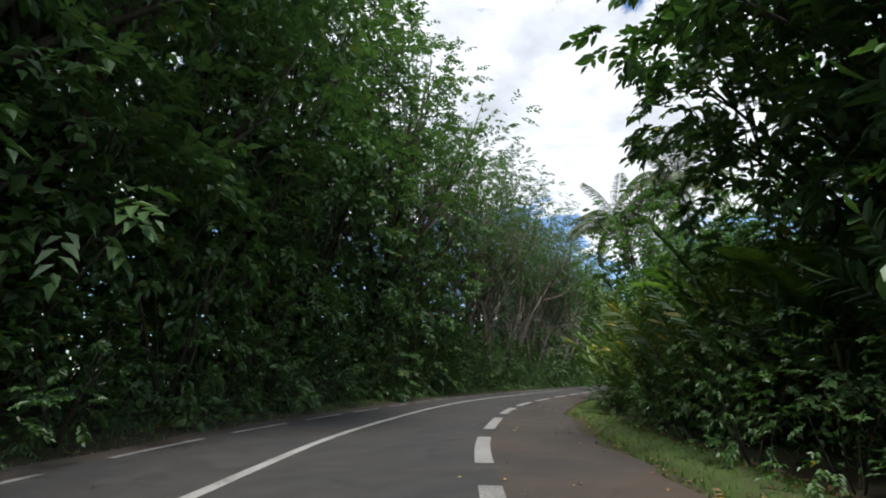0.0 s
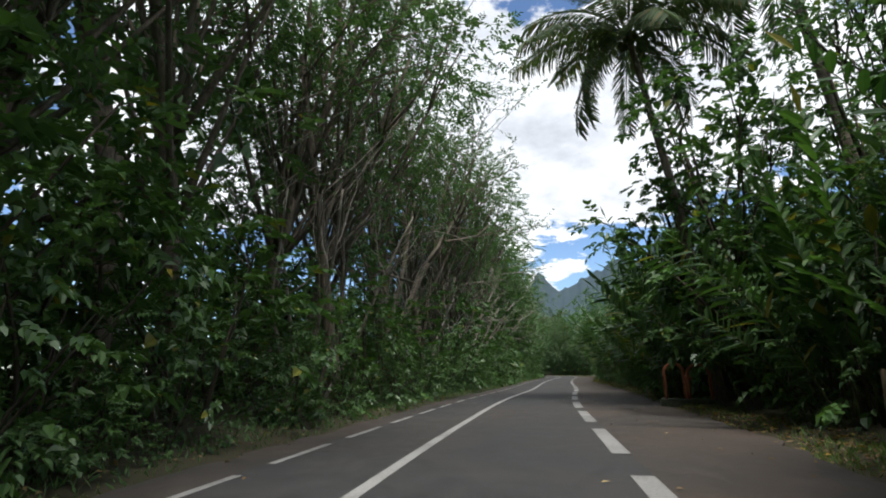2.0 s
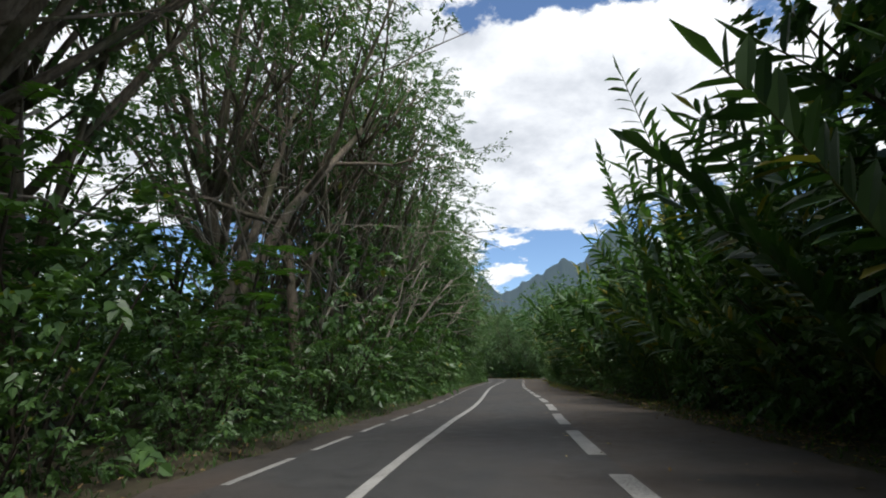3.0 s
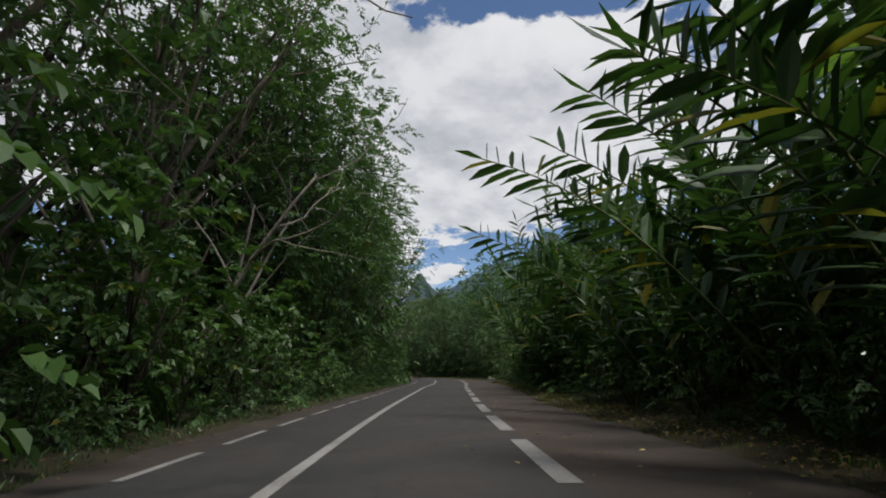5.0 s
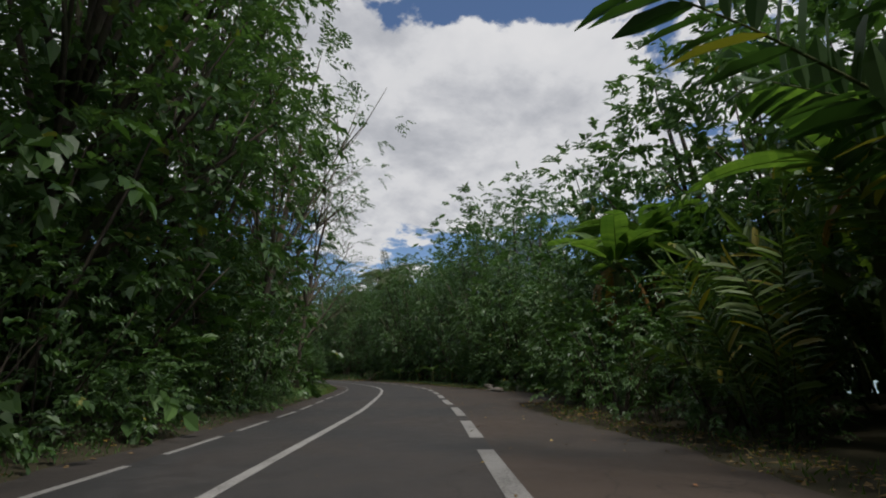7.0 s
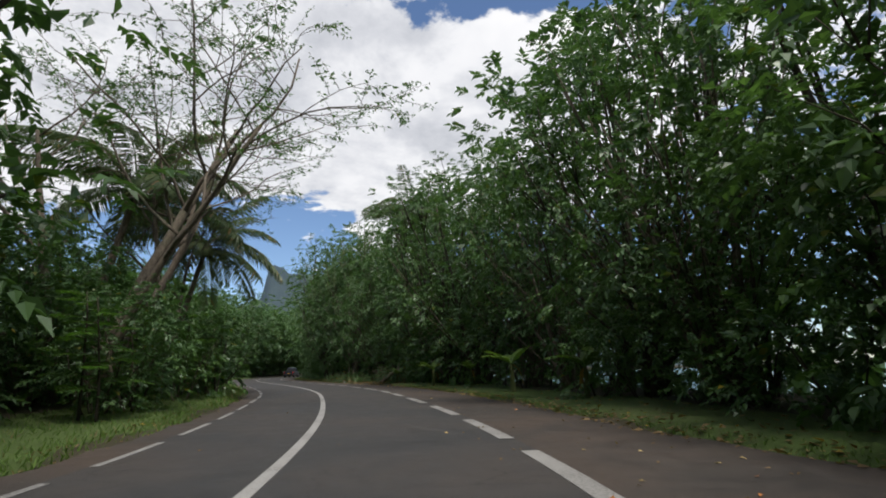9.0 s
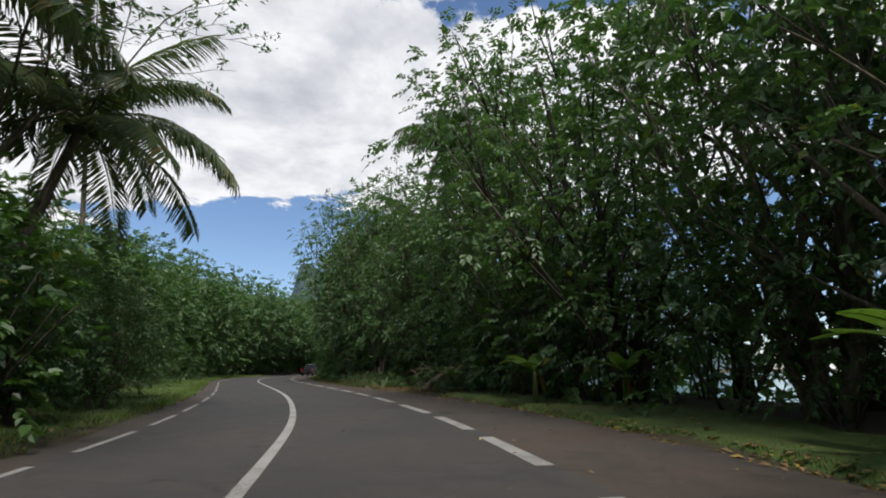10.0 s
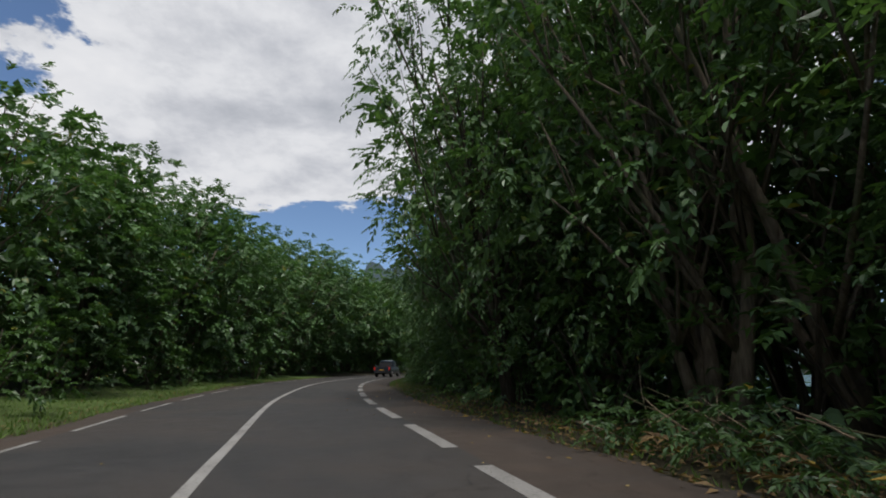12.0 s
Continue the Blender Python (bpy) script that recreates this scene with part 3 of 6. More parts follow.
def make_tree(name, seed, height, radius, trunk_r, blobs, tufts, tuft, per, leaf, bark, leafmat, label, foot=0.33, group="trees along the road", vines=0, stems=1, lean=0.06, droop=0.3, slim=0.5, blob=0.40, twigs=2, category="tree", oval=False, open_top=0.0, heart=48, heart_leaf=0.30):
    """A tree: trunk or stems, limbs that end in lumps of foliage, each lump of many tufts."""
    rng = np.random.RandomState(seed)
    wood, crown, vine = Builder(), Builder(), Builder()
    mid, half = height * (1 + foot) / 2, height * (1 - foot) / 2
    trunks = []
    for k in range(stems):
        a0 = rng.uniform(0, 6.28) + k * 6.28 / stems
        base = np.array([math.cos(a0), math.sin(a0), 0]) * (0 if stems == 1 else rng.uniform(0.1, 0.45))
        tilt = lean if stems == 1 else lean + 0.25
        trunk = limb_path(base - [0, 0, 0.25], (math.cos(a0) * tilt, math.sin(a0) * tilt, 1), height * (0.78 if stems == 1 else rng.uniform(0.55, 0.8)), 0.1, 0.06, rng, 7)
        tr = trunk_r if stems == 1 else trunk_r * rng.uniform(0.55, 0.85)
        rad = tr * np.linspace(1.0, 0.25, len(trunk))
        rad[0] *= 1.5
        wood.tube(trunk, rad, 7)
        trunks.append((trunk, rad))
        for _ in range(vines):
            u = rng.uniform(0.03, 0.8)
            q = u * (len(trunk) - 1)
            i = int(q)
            c = trunk[i] + (trunk[min(i + 1, len(trunk) - 1)] - trunk[i]) * (q - i)
            ang = rng.uniform(0, 6.28)
            out = np.array([math.cos(ang), math.sin(ang), 0])
            size = rng.uniform(0.13, 0.27)
            vine.leaves([c + out * (tr * (1 - 0.6 * u) + rng.uniform(0, 0.35))], [out * 0.6 + [0, 0, -0.8]], [out + [0, 0, 0.6]], size, size * 0.78, 0.1, oval=True)
    for j in range(blobs):
        # lumps spread evenly over an egg-shaped crown
        h = 1 - 2 * (j + 0.5) / blobs
        ang = j * 2.39996 + rng.uniform(-0.35, 0.35)
        ring = math.sqrt(max(0.05, 1 - h * h))
        rr = rng.uniform(0.55, 0.80)
        c = np.array([math.cos(ang) * ring * radius * rr, math.sin(ang) * ring * radius * rr, mid + h * half * rng.uniform(0.7, 0.88)])
        trunk, rad = trunks[j % stems]
        c[:2] += trunk[-2][:2] * 0.5
        u = min(0.97, max(0.25, (c[2] / height) * 0.62 + rng.uniform(-0.05, 0.1)))
        i = int(u * (len(trunk) - 1))
        p0 = trunk[i]
        bend = (p0 + c) / 2 + np.array([0, 0, 0.12 * radius]) * rng.uniform(-0.6, 1.0) + rng.normal(0, 0.2, 3)
        limb = np.array([(1 - q) ** 2 * p0 + 2 * q * (1 - q) * bend + q * q * c for q in np.linspace(0, 1, 5)])
        wood.tube(limb, max(0.02, rad[i] * 0.55) * np.linspace(1, 0.3, 5), 3)
        br = radius * blob * rng.uniform(0.75, 1.2)
        if heart:
            d = rng.normal(size=(heart, 3))
            d /= np.linalg.norm(d, axis=1)[:, None]
            at = c + d * br * rng.uniform(0.05, 0.62, (heart, 1))
            ln = heart_leaf * rng.uniform(0.7, 1.2, heart)
            crown.leaves(at - d * ln[:, None] * 0.3, rng.normal(size=(heart, 3)) + [0, 0, -0.5], d + rng.normal(0, 0.5, (heart, 3)), ln, ln * 0.62, 0.15, oval=False)
        for m in range(tufts):
            # tufts sit on the outside of the lump, most of them above
            h2 = 1 - 1.5 * (m + 0.5) / tufts
            a2 = m * 2.39996 + j * 1.3
            ring2 = math.sqrt(max(0.0, 1 - h2 * h2))
            d = np.array([math.cos(a2) * ring2, math.sin(a2) * ring2, h2]) + rng.normal(0, 0.15, 3)
            e = c + unit(d) * br * rng.uniform(0.62, 0.9)
            if m < twigs:
                wood.tube(np.array([limb[-2], (limb[-2] + e) / 2 + rng.normal(0, 0.1, 3), e]), 0.018 * height / 10 * np.array([1.6, 1, 0.5]), 3)
            if rng.rand() < open_top:
                continue
            cluster(crown, e, tuft * rng.uniform(0.8, 1.2), per, rng, leaf, droop, 0.85, slim, oval, out=d + (c - [0, 0, mid]) * 0.15 / radius)
    ob = empty(name)
    part("trunk", wood.mesh("trunk", bark, True), ob)
    part("crown", crown.mesh("crown", leafmat), ob)
    if vines:
        part("vine", vine.mesh("vine", M_VINE), ob, "climbing vine with broad glossy leaves")
    return tagged(ob, label, category, group)


class Grove:
    """Places copies of template plants; the first copy is the template itself."""

    def __init__(self, templates):
        self.t, self.used = templates, set()

    def put(self, k, x, y, turn, scale, z=None, tilt=0.0, tall=1.0):
        ob = self.t[k % len(self.t)]
        z = height_at(x, y) if z is None else z
        m = pose(x, y, z, tilt, 0, math.degrees(turn)) @ Matrix.Diagonal((scale, scale, scale * tall, 1))
        if k % len(self.t) in self.used:
            return copy_thing(ob, m)
        self.used.add(k % len(self.t))
        ob.matrix_basis = m
        return ob


# places kept free for single things
CLEAR = ((6.25, 50.5, 1.4), (9.7, 65.6, 1.6), (9.9, 61.5, 2.2), (12.6, 74.3, 1.6), (11.5, 69.5, 1.8), (16.9, 45.5, 1.7), (15.9, 44.0, 1.5), (14.9, 42.6, 1.3), (13.6, 37.4, 0.9), (13.0, 36.4, 0.9), (62.2, 139.8, 2.6), (63.9, 147.4, 2.0), (63.6, 150.2, 1.5), (63.9, 160.6, 2.0), (63.6, 166.6, 1.8), (44.6, 97.0, 1.8), (49.8, 105.2, 3.0), (51.4, 103.2, 1.8), (54.0, 119.0, 2.0), (44.4, 121.8, 2.0), (44.9, 125.0, 2.2), (45.3, 128.2, 2.0), (46.0, 131.0, 2.2), (45.9, 126.5, 1.6), (45.2, 122.5, 1.6), (44.3, 118.0, 1.4))


def along(s0, s1, step, lo, hi, jitter=0.5):
    """Places along the road: (s, x, y, heading) at offsets between lo and hi."""
    RNG.seed(int(abs(s0 * 7 + s1 * 13 + lo * 101 + hi * 57 + step * 31)) + 5)
    s = s0
    while s < s1:
        q = s + RNG.uniform(-jitter, jitter) * step
        x, y, h = on_road(q, RNG.uniform(lo, hi))
        s += step
        if all(math.hypot(x - cx, y - cy) > r for cx, cy, r in CLEAR):
            yield q, x, y, h


def make_bush(name, seed, height, radius, tufts, per, leaf, leafmat, label, slim=0.5, droop=0.25, oval=False):
    rng = np.random.RandomState(seed)
    wood, crown = Builder(), Builder()
    for k in range(5):
        a = rng.uniform(0, 6.28)
        stem = limb_path((0.1 * math.cos(a), 0.1 * math.sin(a), -0.15), (math.cos(a) * 0.5, math.sin(a) * 0.5, 1), height * rng.uniform(0.6, 0.95), -0.1, 0.1, rng, 5)
        wood.tube(stem, 0.025 * height / 2 * np.linspace(1, 0.3, len(stem)), 3)
    n = 70
    d = rng.normal(size=(n, 3))
    d /= np.linalg.norm(d, axis=1)[:, None]
    ln = 0.06 * height * rng.uniform(0.7, 1.2, n)
    crown.leaves(np.array([0, 0, height * 0.42]) + d * np.array([radius, radius, height * 0.8]) * rng.uniform(0.1, 0.6, (n, 1)), rng.normal(size=(n, 3)) + [0, 0, -0.4], d, ln, ln * 0.6, 0.15)
    for k in range(tufts):
        a, u = rng.uniform(0, 6.28), rng.uniform(0.06, 1.0)
        r = radius * math.sqrt(rng.uniform(0.2, 1.0)) * math.sin(min(1.0, 0.35 + u * 0.5) * 3.14) ** 0.6 * rng.uniform(0.8, 1.15)
        cluster(crown, np.array([math.cos(a) * r, math.sin(a) * r, u * height * rng.uniform(0.85, 1.05)]), 0.42 * radius / 1.4, per, rng, leaf, droop, 0.9, slim, oval, out=(math.cos(a), math.sin(a), u - 0.3))
    ob = empty(name)
    part("stem", wood.mesh("stem", M_BARK, True), ob)
    part("foliage", crown.mesh("foliage", leafmat), ob)
    return tagged(ob, label, "bush", "bushes beside the road")


def make_ginger(seed, stems, height, label, blades=36, long=0.6, wide=0.27, arch=-0.95, lean=0.5, name="ginger_clump", leafmat=None):
    """Tall arching canes with two close ranks of long blades."""
    rng = np.random.RandomState(seed)
    ob = empty(name)
    foliage = Builder()
    for k in range(stems):
        b = Builder()
        a = 6.28 * k / stems + rng.uniform(-0.4, 0.4)
        out = np.array([math.cos(a), math.sin(a), 0])
        cane = limb_path(out * rng.uniform(0.1, 0.7) - [0, 0, 0.15], out * rng.uniform(0.1, 1.0) * lean + [0, 0, 1], height * rng.uniform(0.6, 1.05), arch, 0.03, rng, 9)
        b.tube(cane, 0.022 * np.linspace(1, 0.35, len(cane)), 4)
        part("cane", b.mesh("cane", M_STEM, True), ob)
        side = unit(np.cross(cane[-1] - cane[0], rng.normal(size=3)))
        for i in range(blades):
            u = 0.25 + 0.75 * i / blades
            q = u * (len(cane) - 1) * 0.999
            j = int(q)
            c = cane[j] + (cane[j + 1] - cane[j]) * (q - j)
            t = unit(cane[j + 1] - cane[j])
            w = side * (1 if i % 2 else -1)
            ln = rng.uniform(0.85, 1.15) * long * (1.0 - 0.5 * abs(u - 0.6))
            wid = ln * wide * rng.uniform(0.85, 1.15)
            d = unit(w * 0.9 + t * 0.75 + rng.normal(0, 0.1, 3))
            sag = np.array([0, 0, ln * 0.16])
            path = [c, c + d * ln * 0.25 - sag * 0.05, c + d * ln * 0.66 - sag * 0.4, c + d * ln * 0.98 - sag]
            foliage.blade(path, [t + [0, 0, 0.5] + rng.normal(0, 0.4, 3)] * 4, [wid * 0.25, wid * 0.9, wid * 0.92, 0.012], 0.15)
        t = unit(cane[-1] - cane[-2])
        foliage.blade([cane[-1], cane[-1] + t * long * 0.4, cane[-1] + t * long * 0.85], [side] * 3, [0.05, long * wide * 0.8, 0.01])
    part("foliage", foliage.mesh("foliage", leafmat or M_GINGER), ob)
    return tagged(ob, label, "ginger plant", "ginger clumps beside the road")


def make_feathery(seed, height, fronds, label):
    """A slender shrub with layered feather leaves."""
    rng = np.random.RandomState(seed)
    ob = empty("feathery_shrub")
    b, f = Builder(), Builder()
    stem = limb_path((0, 0, -0.2), (0.06, 0.04, 1), height + 0.2, 0.0, 0.05, rng, 7)
    b.tube(stem, 0.05 * np.linspace(1, 0.3, len(stem)), 5)
    for k in range(fronds):
        u = 0.3 + 0.7 * k / fronds
        q = u * (len(stem) - 1) * 0.999
        i = int(q)
        c = stem[i] + (stem[i + 1] - stem[i]) * (q - i)
        a = k * 2.4
        ln = rng.uniform(0.9, 1.5) * (1.15 - 0.5 * u)
        rib = limb_path(c, (math.cos(a), math.sin(a), 0.35), ln, -0.6, 0.04, rng, 6)
        b.tube(rib, 0.012 * np.linspace(1, 0.4, len(rib)), 3)
        for sgn in (1, -1):
            w = np.linspace(0.12, 0.99, 13)
            qq = w * (len(rib) - 1) * 0.999
            ii = qq.astype(int)
            cc = rib[ii] + (rib[ii + 1] - rib[ii]) * (qq - ii)[:, None]
            t = unit(rib[-1] - rib[0])
            s = unit(np.cross(t, [0, 0, 1])) * sgn
            f.leaves(cc, s * 0.9 + t * 0.45 + rng.normal(0, 0.08, (13, 3)), np.tile([0, 0, 1.0], (13, 1)), 0.34 * ln * np.sin(w * 2.6 + 0.3), 0.09, 0.1)
    part("stem", b.mesh("stem", M_BARK, True), ob)
    part("foliage", f.mesh("foliage", M_FERN), ob)
    return tagged(ob, label, "shrub", "feathery shrubs in the forest")


def make_banana(seed, height, leaves, label, dry=2, spread=1.0, broad=0.26, stalk=0.45, blade=1.0, sag_by=-1.5):
    rng = np.random.RandomState(seed)
    ob = empty("banana_plant")
    b = Builder()
    stem_h = height * stalk
    stem = limb_path((0, 0, -0.15), (0.05, 0.03, 1), stem_h + 0.15, 0, 0.03, rng, 5)
    b.tube(stem, np.linspace(0.13, 0.07, len(stem)) * height / 3.0, 8)
    part("stem", b.mesh("stem", M_STEM, True), ob, "thick green leaf-sheath stem")
    for k in range(leaves + dry):
        b = Builder()
        a = k * 2.4 + rng.uniform(-0.3, 0.3)
        out = np.array([math.cos(a), math.sin(a), 0])
        is_dry = k >= leaves
        ln = height * blade * rng.uniform(0.5, 0.68) * (0.75 if is_dry else 1)
        up = -0.2 if is_dry else rng.uniform(0.9, 2.2)
        path = limb_path(stem[-1], out * spread + [0, 0, up], ln, -2.6 if is_dry else sag_by, 0.02, rng, 12)
        b.tube(path, 0.022 * np.linspace(1, 0.2, len(path)), 4)
        wide = ln * broad * (0.5 if is_dry else 1)
        n = 22
        fine = np.array([np.interp(np.linspace(0.06, 1, n + 1), np.linspace(0, 1, len(path)), path[:, q]) for q in range(3)]).T
        prof = np.interp(np.linspace(0, 1, n + 1), [0, 0.08, 0.2, 0.4, 0.75, 0.92, 1], [0.15, 0.6, 0.92, 1, 0.86, 0.5, 0.05]) * wide / 2
        tang = np.gradient(fine, axis=0)
        tang /= np.linalg.norm(tang, axis=1)[:, None]
        for sgn in (1, -1):
            sag = 0.0
            for i in range(n):
                if rng.rand() < (0.6 if is_dry else 0.16):
                    sag = rng.uniform(-0.1, 0.55 if not is_dry else 1.4)
                sd = unit(np.cross(tang[i], (0, 0, 1))) * sgn
                lean = 0.25 - sag
                e0 = fine[i] + (sd + np.array([0, 0, lean]) * 0.6 + tang[i] * 0.25) * prof[i]
                e1 = fine[i + 1] + (sd + np.array([0, 0, lean]) * 0.6 + tang[i] * 0.25) * prof[i + 1]
                m0 = (fine[i] + e0) / 2 + np.array([0, 0, 0.07]) * prof[i]
                m1 = (fine[i + 1] + e1) / 2 + np.array([0, 0, 0.07]) * prof[i + 1]
                b.add([fine[i], fine[i + 1], m1, m0, e1, e0], [(0, 1, 2), (0, 2, 3), (3, 2, 4), (3, 4, 5)])
        part("leaf", b.mesh("leaf", M_WITHER if is_dry else M_BANANA), ob, "withered brown hanging leaf" if is_dry else "")
    return tagged(ob, label, "banana plant", "banana plants beside the road")


def make_frond(seed, length, pairs=58, droop=-1.3, width=0.62):
    rng = np.random.RandomState(seed)
    b = Builder()
    path = limb_path((0, 0, 0), (1, 0, 0.9), length, droop, 0.015, rng, 14)
    b.tube(path, 0.035 * np.linspace(1, 0.15, len(path)), 4)
    for sgn in (1, -1):
        u = np.linspace(0.12, 0.995, pairs)
        q = u * (len(path) - 1) * 0.999
        i = q.astype(int)
        c = path[i] + (path[i + 1] - path[i]) * (q - i)[:, None]
        t = path[i + 1] - path[i]
        t /= np.linalg.norm(t, axis=1)[:, None]
        side = np.array([0, 1.0, 0]) * sgn
        d = side * 0.75 + t * 0.55 + np.array([0, 0, -0.42]) + rng.normal(0, 0.07, (pairs, 3))
        ln = width * length / 3.4 * np.sin(np.clip(u, 0.08, 1) * 2.9) ** 0.55 * rng.uniform(0.85, 1.1, pairs) + 0.12
        d /= np.linalg.norm(d, axis=1)[:, None]
        half = c + d * ln[:, None] * 0.6
        b.leaves(c, d, np.tile([0, 0, 1.0], (pairs, 1)), ln, 0.065, 0.2, 0.3)
        b.leaves(half, d + np.array([0, 0, -0.7]), np.tile([0, 0, 1.0], (pairs, 1)), ln * 0.5, 0.045, 0.2, 0.3)
    return b.mesh("frond", M_PALM)


def make_palm(name, seed, height, fronds, length, label, lean=0.08, trunk=True):
    rng = np.random.RandomState(seed)
    ob = empty(name)
    top = np.array([0, 0, 0.3])
    if trunk:
        b = Builder()
        path = limb_path((0, 0, -0.3), (lean, lean * 0.4, 1), height + 0.3, 0.05, 0.02, rng, 12)
        rad = np.linspace(0.16, 0.10, len(path))
        rad[0] = 0.26
        b.tube(path, rad, 9)
        for k in range(int(height * 2.5)):
            u = k / (height * 2.5)
            q = u * (len(path) - 1) * 0.999
            i = int(q)
            c = path[i] + (path[i + 1] - path[i]) * (q - i)
            r = 0.165 - 0.06 * u
            b.tube([c, c + [0, 0, 0.05]], [r, r * 0.97], 9)
        part("trunk", b.mesh("trunk", M_BARK_PALE, True), ob, "slender ringed grey trunk")
        top = path[-1]
        nut = Builder()
        nut.tube([(0, 0, z) for z in (-0.14, -0.1, 0, 0.1, 0.14)], [0.03, 0.09, 0.12, 0.09, 0.03], 7)
        nut = nut.mesh("coconut", M_STEM, True)
        for k in range(6):
            a = rng.uniform(0, 6.28)
            part("coconut", nut, ob).location = top + np.array([math.cos(a) * 0.28, math.sin(a) * 0.28, -0.25 + rng.uniform(-0.15, 0.1)])
    shapes = [make_frond(seed + 1, length, droop=-1.0), make_frond(seed + 2, length, droop=-1.5), make_frond(seed + 3, length * 0.95, droop=-2.0)]
    for k in range(fronds):
        f = part("frond", shapes[k % 3], ob)
        ring = k / fronds
        f.matrix_basis = Matrix.Translation(top) @ Matrix.Rotation(k * 2.4 + rng.uniform(-0.2, 0.2), 4, "Z") @ Matrix.Rotation(radians(-38 + 85 * ring + rng.uniform(-6, 6)), 4, "Y")
    return tagged(ob, label, "palm", "palms along the road")


def make_branching(name, seed, stems, leaf, label, bark, leafmat, levels=(5, 5, 4), spread=0.9, flat=0.45, tuft=17, category="tree"):
    """A many-branched tree: each stem is (base x, base y, lean x, lean y, length, radius); limbs fork again and again into fine leafy twigs."""
    rng = np.random.RandomState(seed)
    wood, crown = Builder(), Builder()

    def grow(path, rad, level):
        if level == len(levels):
            n = tuft
            u = rng.uniform(0.25, 1.0, n) * (len(path) - 1) * 0.999
            i = u.astype(int)
            c = path[i] + (path[i + 1] - path[i]) * (u - i)[:, None]
            d = rng.normal(size=(n, 3)) * [1, 1, 0.5] + unit(path[-1] - path[0]) * 0.6 - [0, 0, 0.25]
            ln = leaf * rng.uniform(0.7, 1.3, n)
            crown.leaves(c + rng.normal(0, 0.06, (n, 3)), d, rng.normal(0, 0.4, (n, 3)) + [0, 0, 1], ln, ln * 0.42)
            return
        length = np.linalg.norm(np.diff(path, axis=0), axis=1).sum()
        for k in range(levels[level]):
            u = (0.42 if level == 0 else 0.3) + (0.58 if level == 0 else 0.7) * (k + rng.uniform(0.2, 0.9)) / levels[level]
            q = min(u, 0.995) * (len(path) - 1)
            i = int(q)
            c = path[i] + (path[i + 1] - path[i]) * (q - i)
            t = unit(path[i + 1] - path[i])
            a = rng.uniform(0, 6.28)
            out = np.array([math.cos(a), math.sin(a), rng.normal(0.15, 0.35)]) * [1, 1, flat + 0.3]
            kid = limb_path(c, t * 0.75 + out * spread, length * rng.uniform(0.42, 0.66) * (1.25 - 0.4 * u), 0.22 - 0.2 * level, 0.16, rng, 6 - level)
            r = rad * (1.05 - 0.7 * u) * 0.62
            wood.tube(kid, max(r, 0.011) * np.linspace(1, 0.4, len(kid)), max(3, 6 - level))
            grow(kid, max(r, 0.011), level + 1)

    for bx, by, lx, ly, length, rad in stems:
        path = limb_path((bx, by, -0.25), (lx, ly, 1), length, 0.15, 0.07, rng, 8)
        radii = rad * np.linspace(1, 0.4, len(path))
        radii[0] *= 1.35
        wood.tube(path, radii, 8)
        grow(path, rad, 0)
    ob = empty(name)
    part("trunk", wood.mesh("trunk", bark, True), ob)
    part("crown", crown.mesh("crown", leafmat), ob)
    return tagged(ob, label, category, "trees along the road")


# templates
M_FERN = leaf_material("feather_leaves", (0.035, 0.085, 0.016), (0.10, 0.19, 0.035), None, 0.0, 0.4, 0.5)
TALL = Grove([
    make_tree("forest_tree", 1, 18.5, 5.6, 0.26, 24, 11, 0.74, 40, 0.235, M_BARK, M_TREE, "tall dark-green broadleaf tree with a vine-covered trunk", foot=0.05, vines=500, twigs=1),
    make_tree("forest_tree", 2, 17.5, 5.6, 0.26, 18, 11, 0.72, 40, 0.20, M_BARK_PALE, M_TREE, "tall broadleaf tree with a pale forked trunk", foot=0.36, heart=16, open_top=0.15),
    make_tree("forest_tree", 3, 19.0, 5.8, 0.28, 24, 11, 0.76, 40, 0.24, M_BARK, M_TREE, "tall leafy forest tree with a dark trunk", foot=0.02, vines=300, twigs=1),
    make_tree("forest_tree", 4, 16.5, 5.8, 0.22, 16, 9, 0.62, 40, 0.165, M_BARK_PALE, M_TREE_LIGHT, "slender tree with an open light-green crown", foot=0.42, blob=0.44, twigs=4, open_top=0.2, heart=14)])
BACK = Grove([
    make_tree("forest_tree", 5, 18, 6.2, 0.3, 14, 9, 1.0, 16, 0.42, M_BARK, M_TREE, "tall dark forest tree deep in the wood", foot=0.02, twigs=0, heart=36, heart_leaf=0.5),
    make_tree("forest_tree", 6, 16.5, 5.8, 0.26, 13, 9, 0.95, 16, 0.41, M_BARK, M_TREE, "dark broadleaf tree standing behind the front row", foot=0.0, twigs=0, heart=36, heart_leaf=0.5)])
ROUND = Grove([
    make_tree("hibiscus_tree", 11, 10, 4.3, 0.15, 20, 10, 0.66, 32, 0.175, M_BARK, M_TREE, "dense dark-green hibiscus tree leafy down to the ground", foot=-0.02, stems=3, slim=0.75, droop=0.5, blob=0.36),
    make_tree("hibiscus_tree", 12, 9.4, 4.5, 0.15, 20, 10, 0.68, 32, 0.18, M_BARK, M_TREE, "thick multi-stemmed hibiscus tree with drooping leaves", foot=0.0, stems=4, slim=0.75, droop=0.5, blob=0.36)])
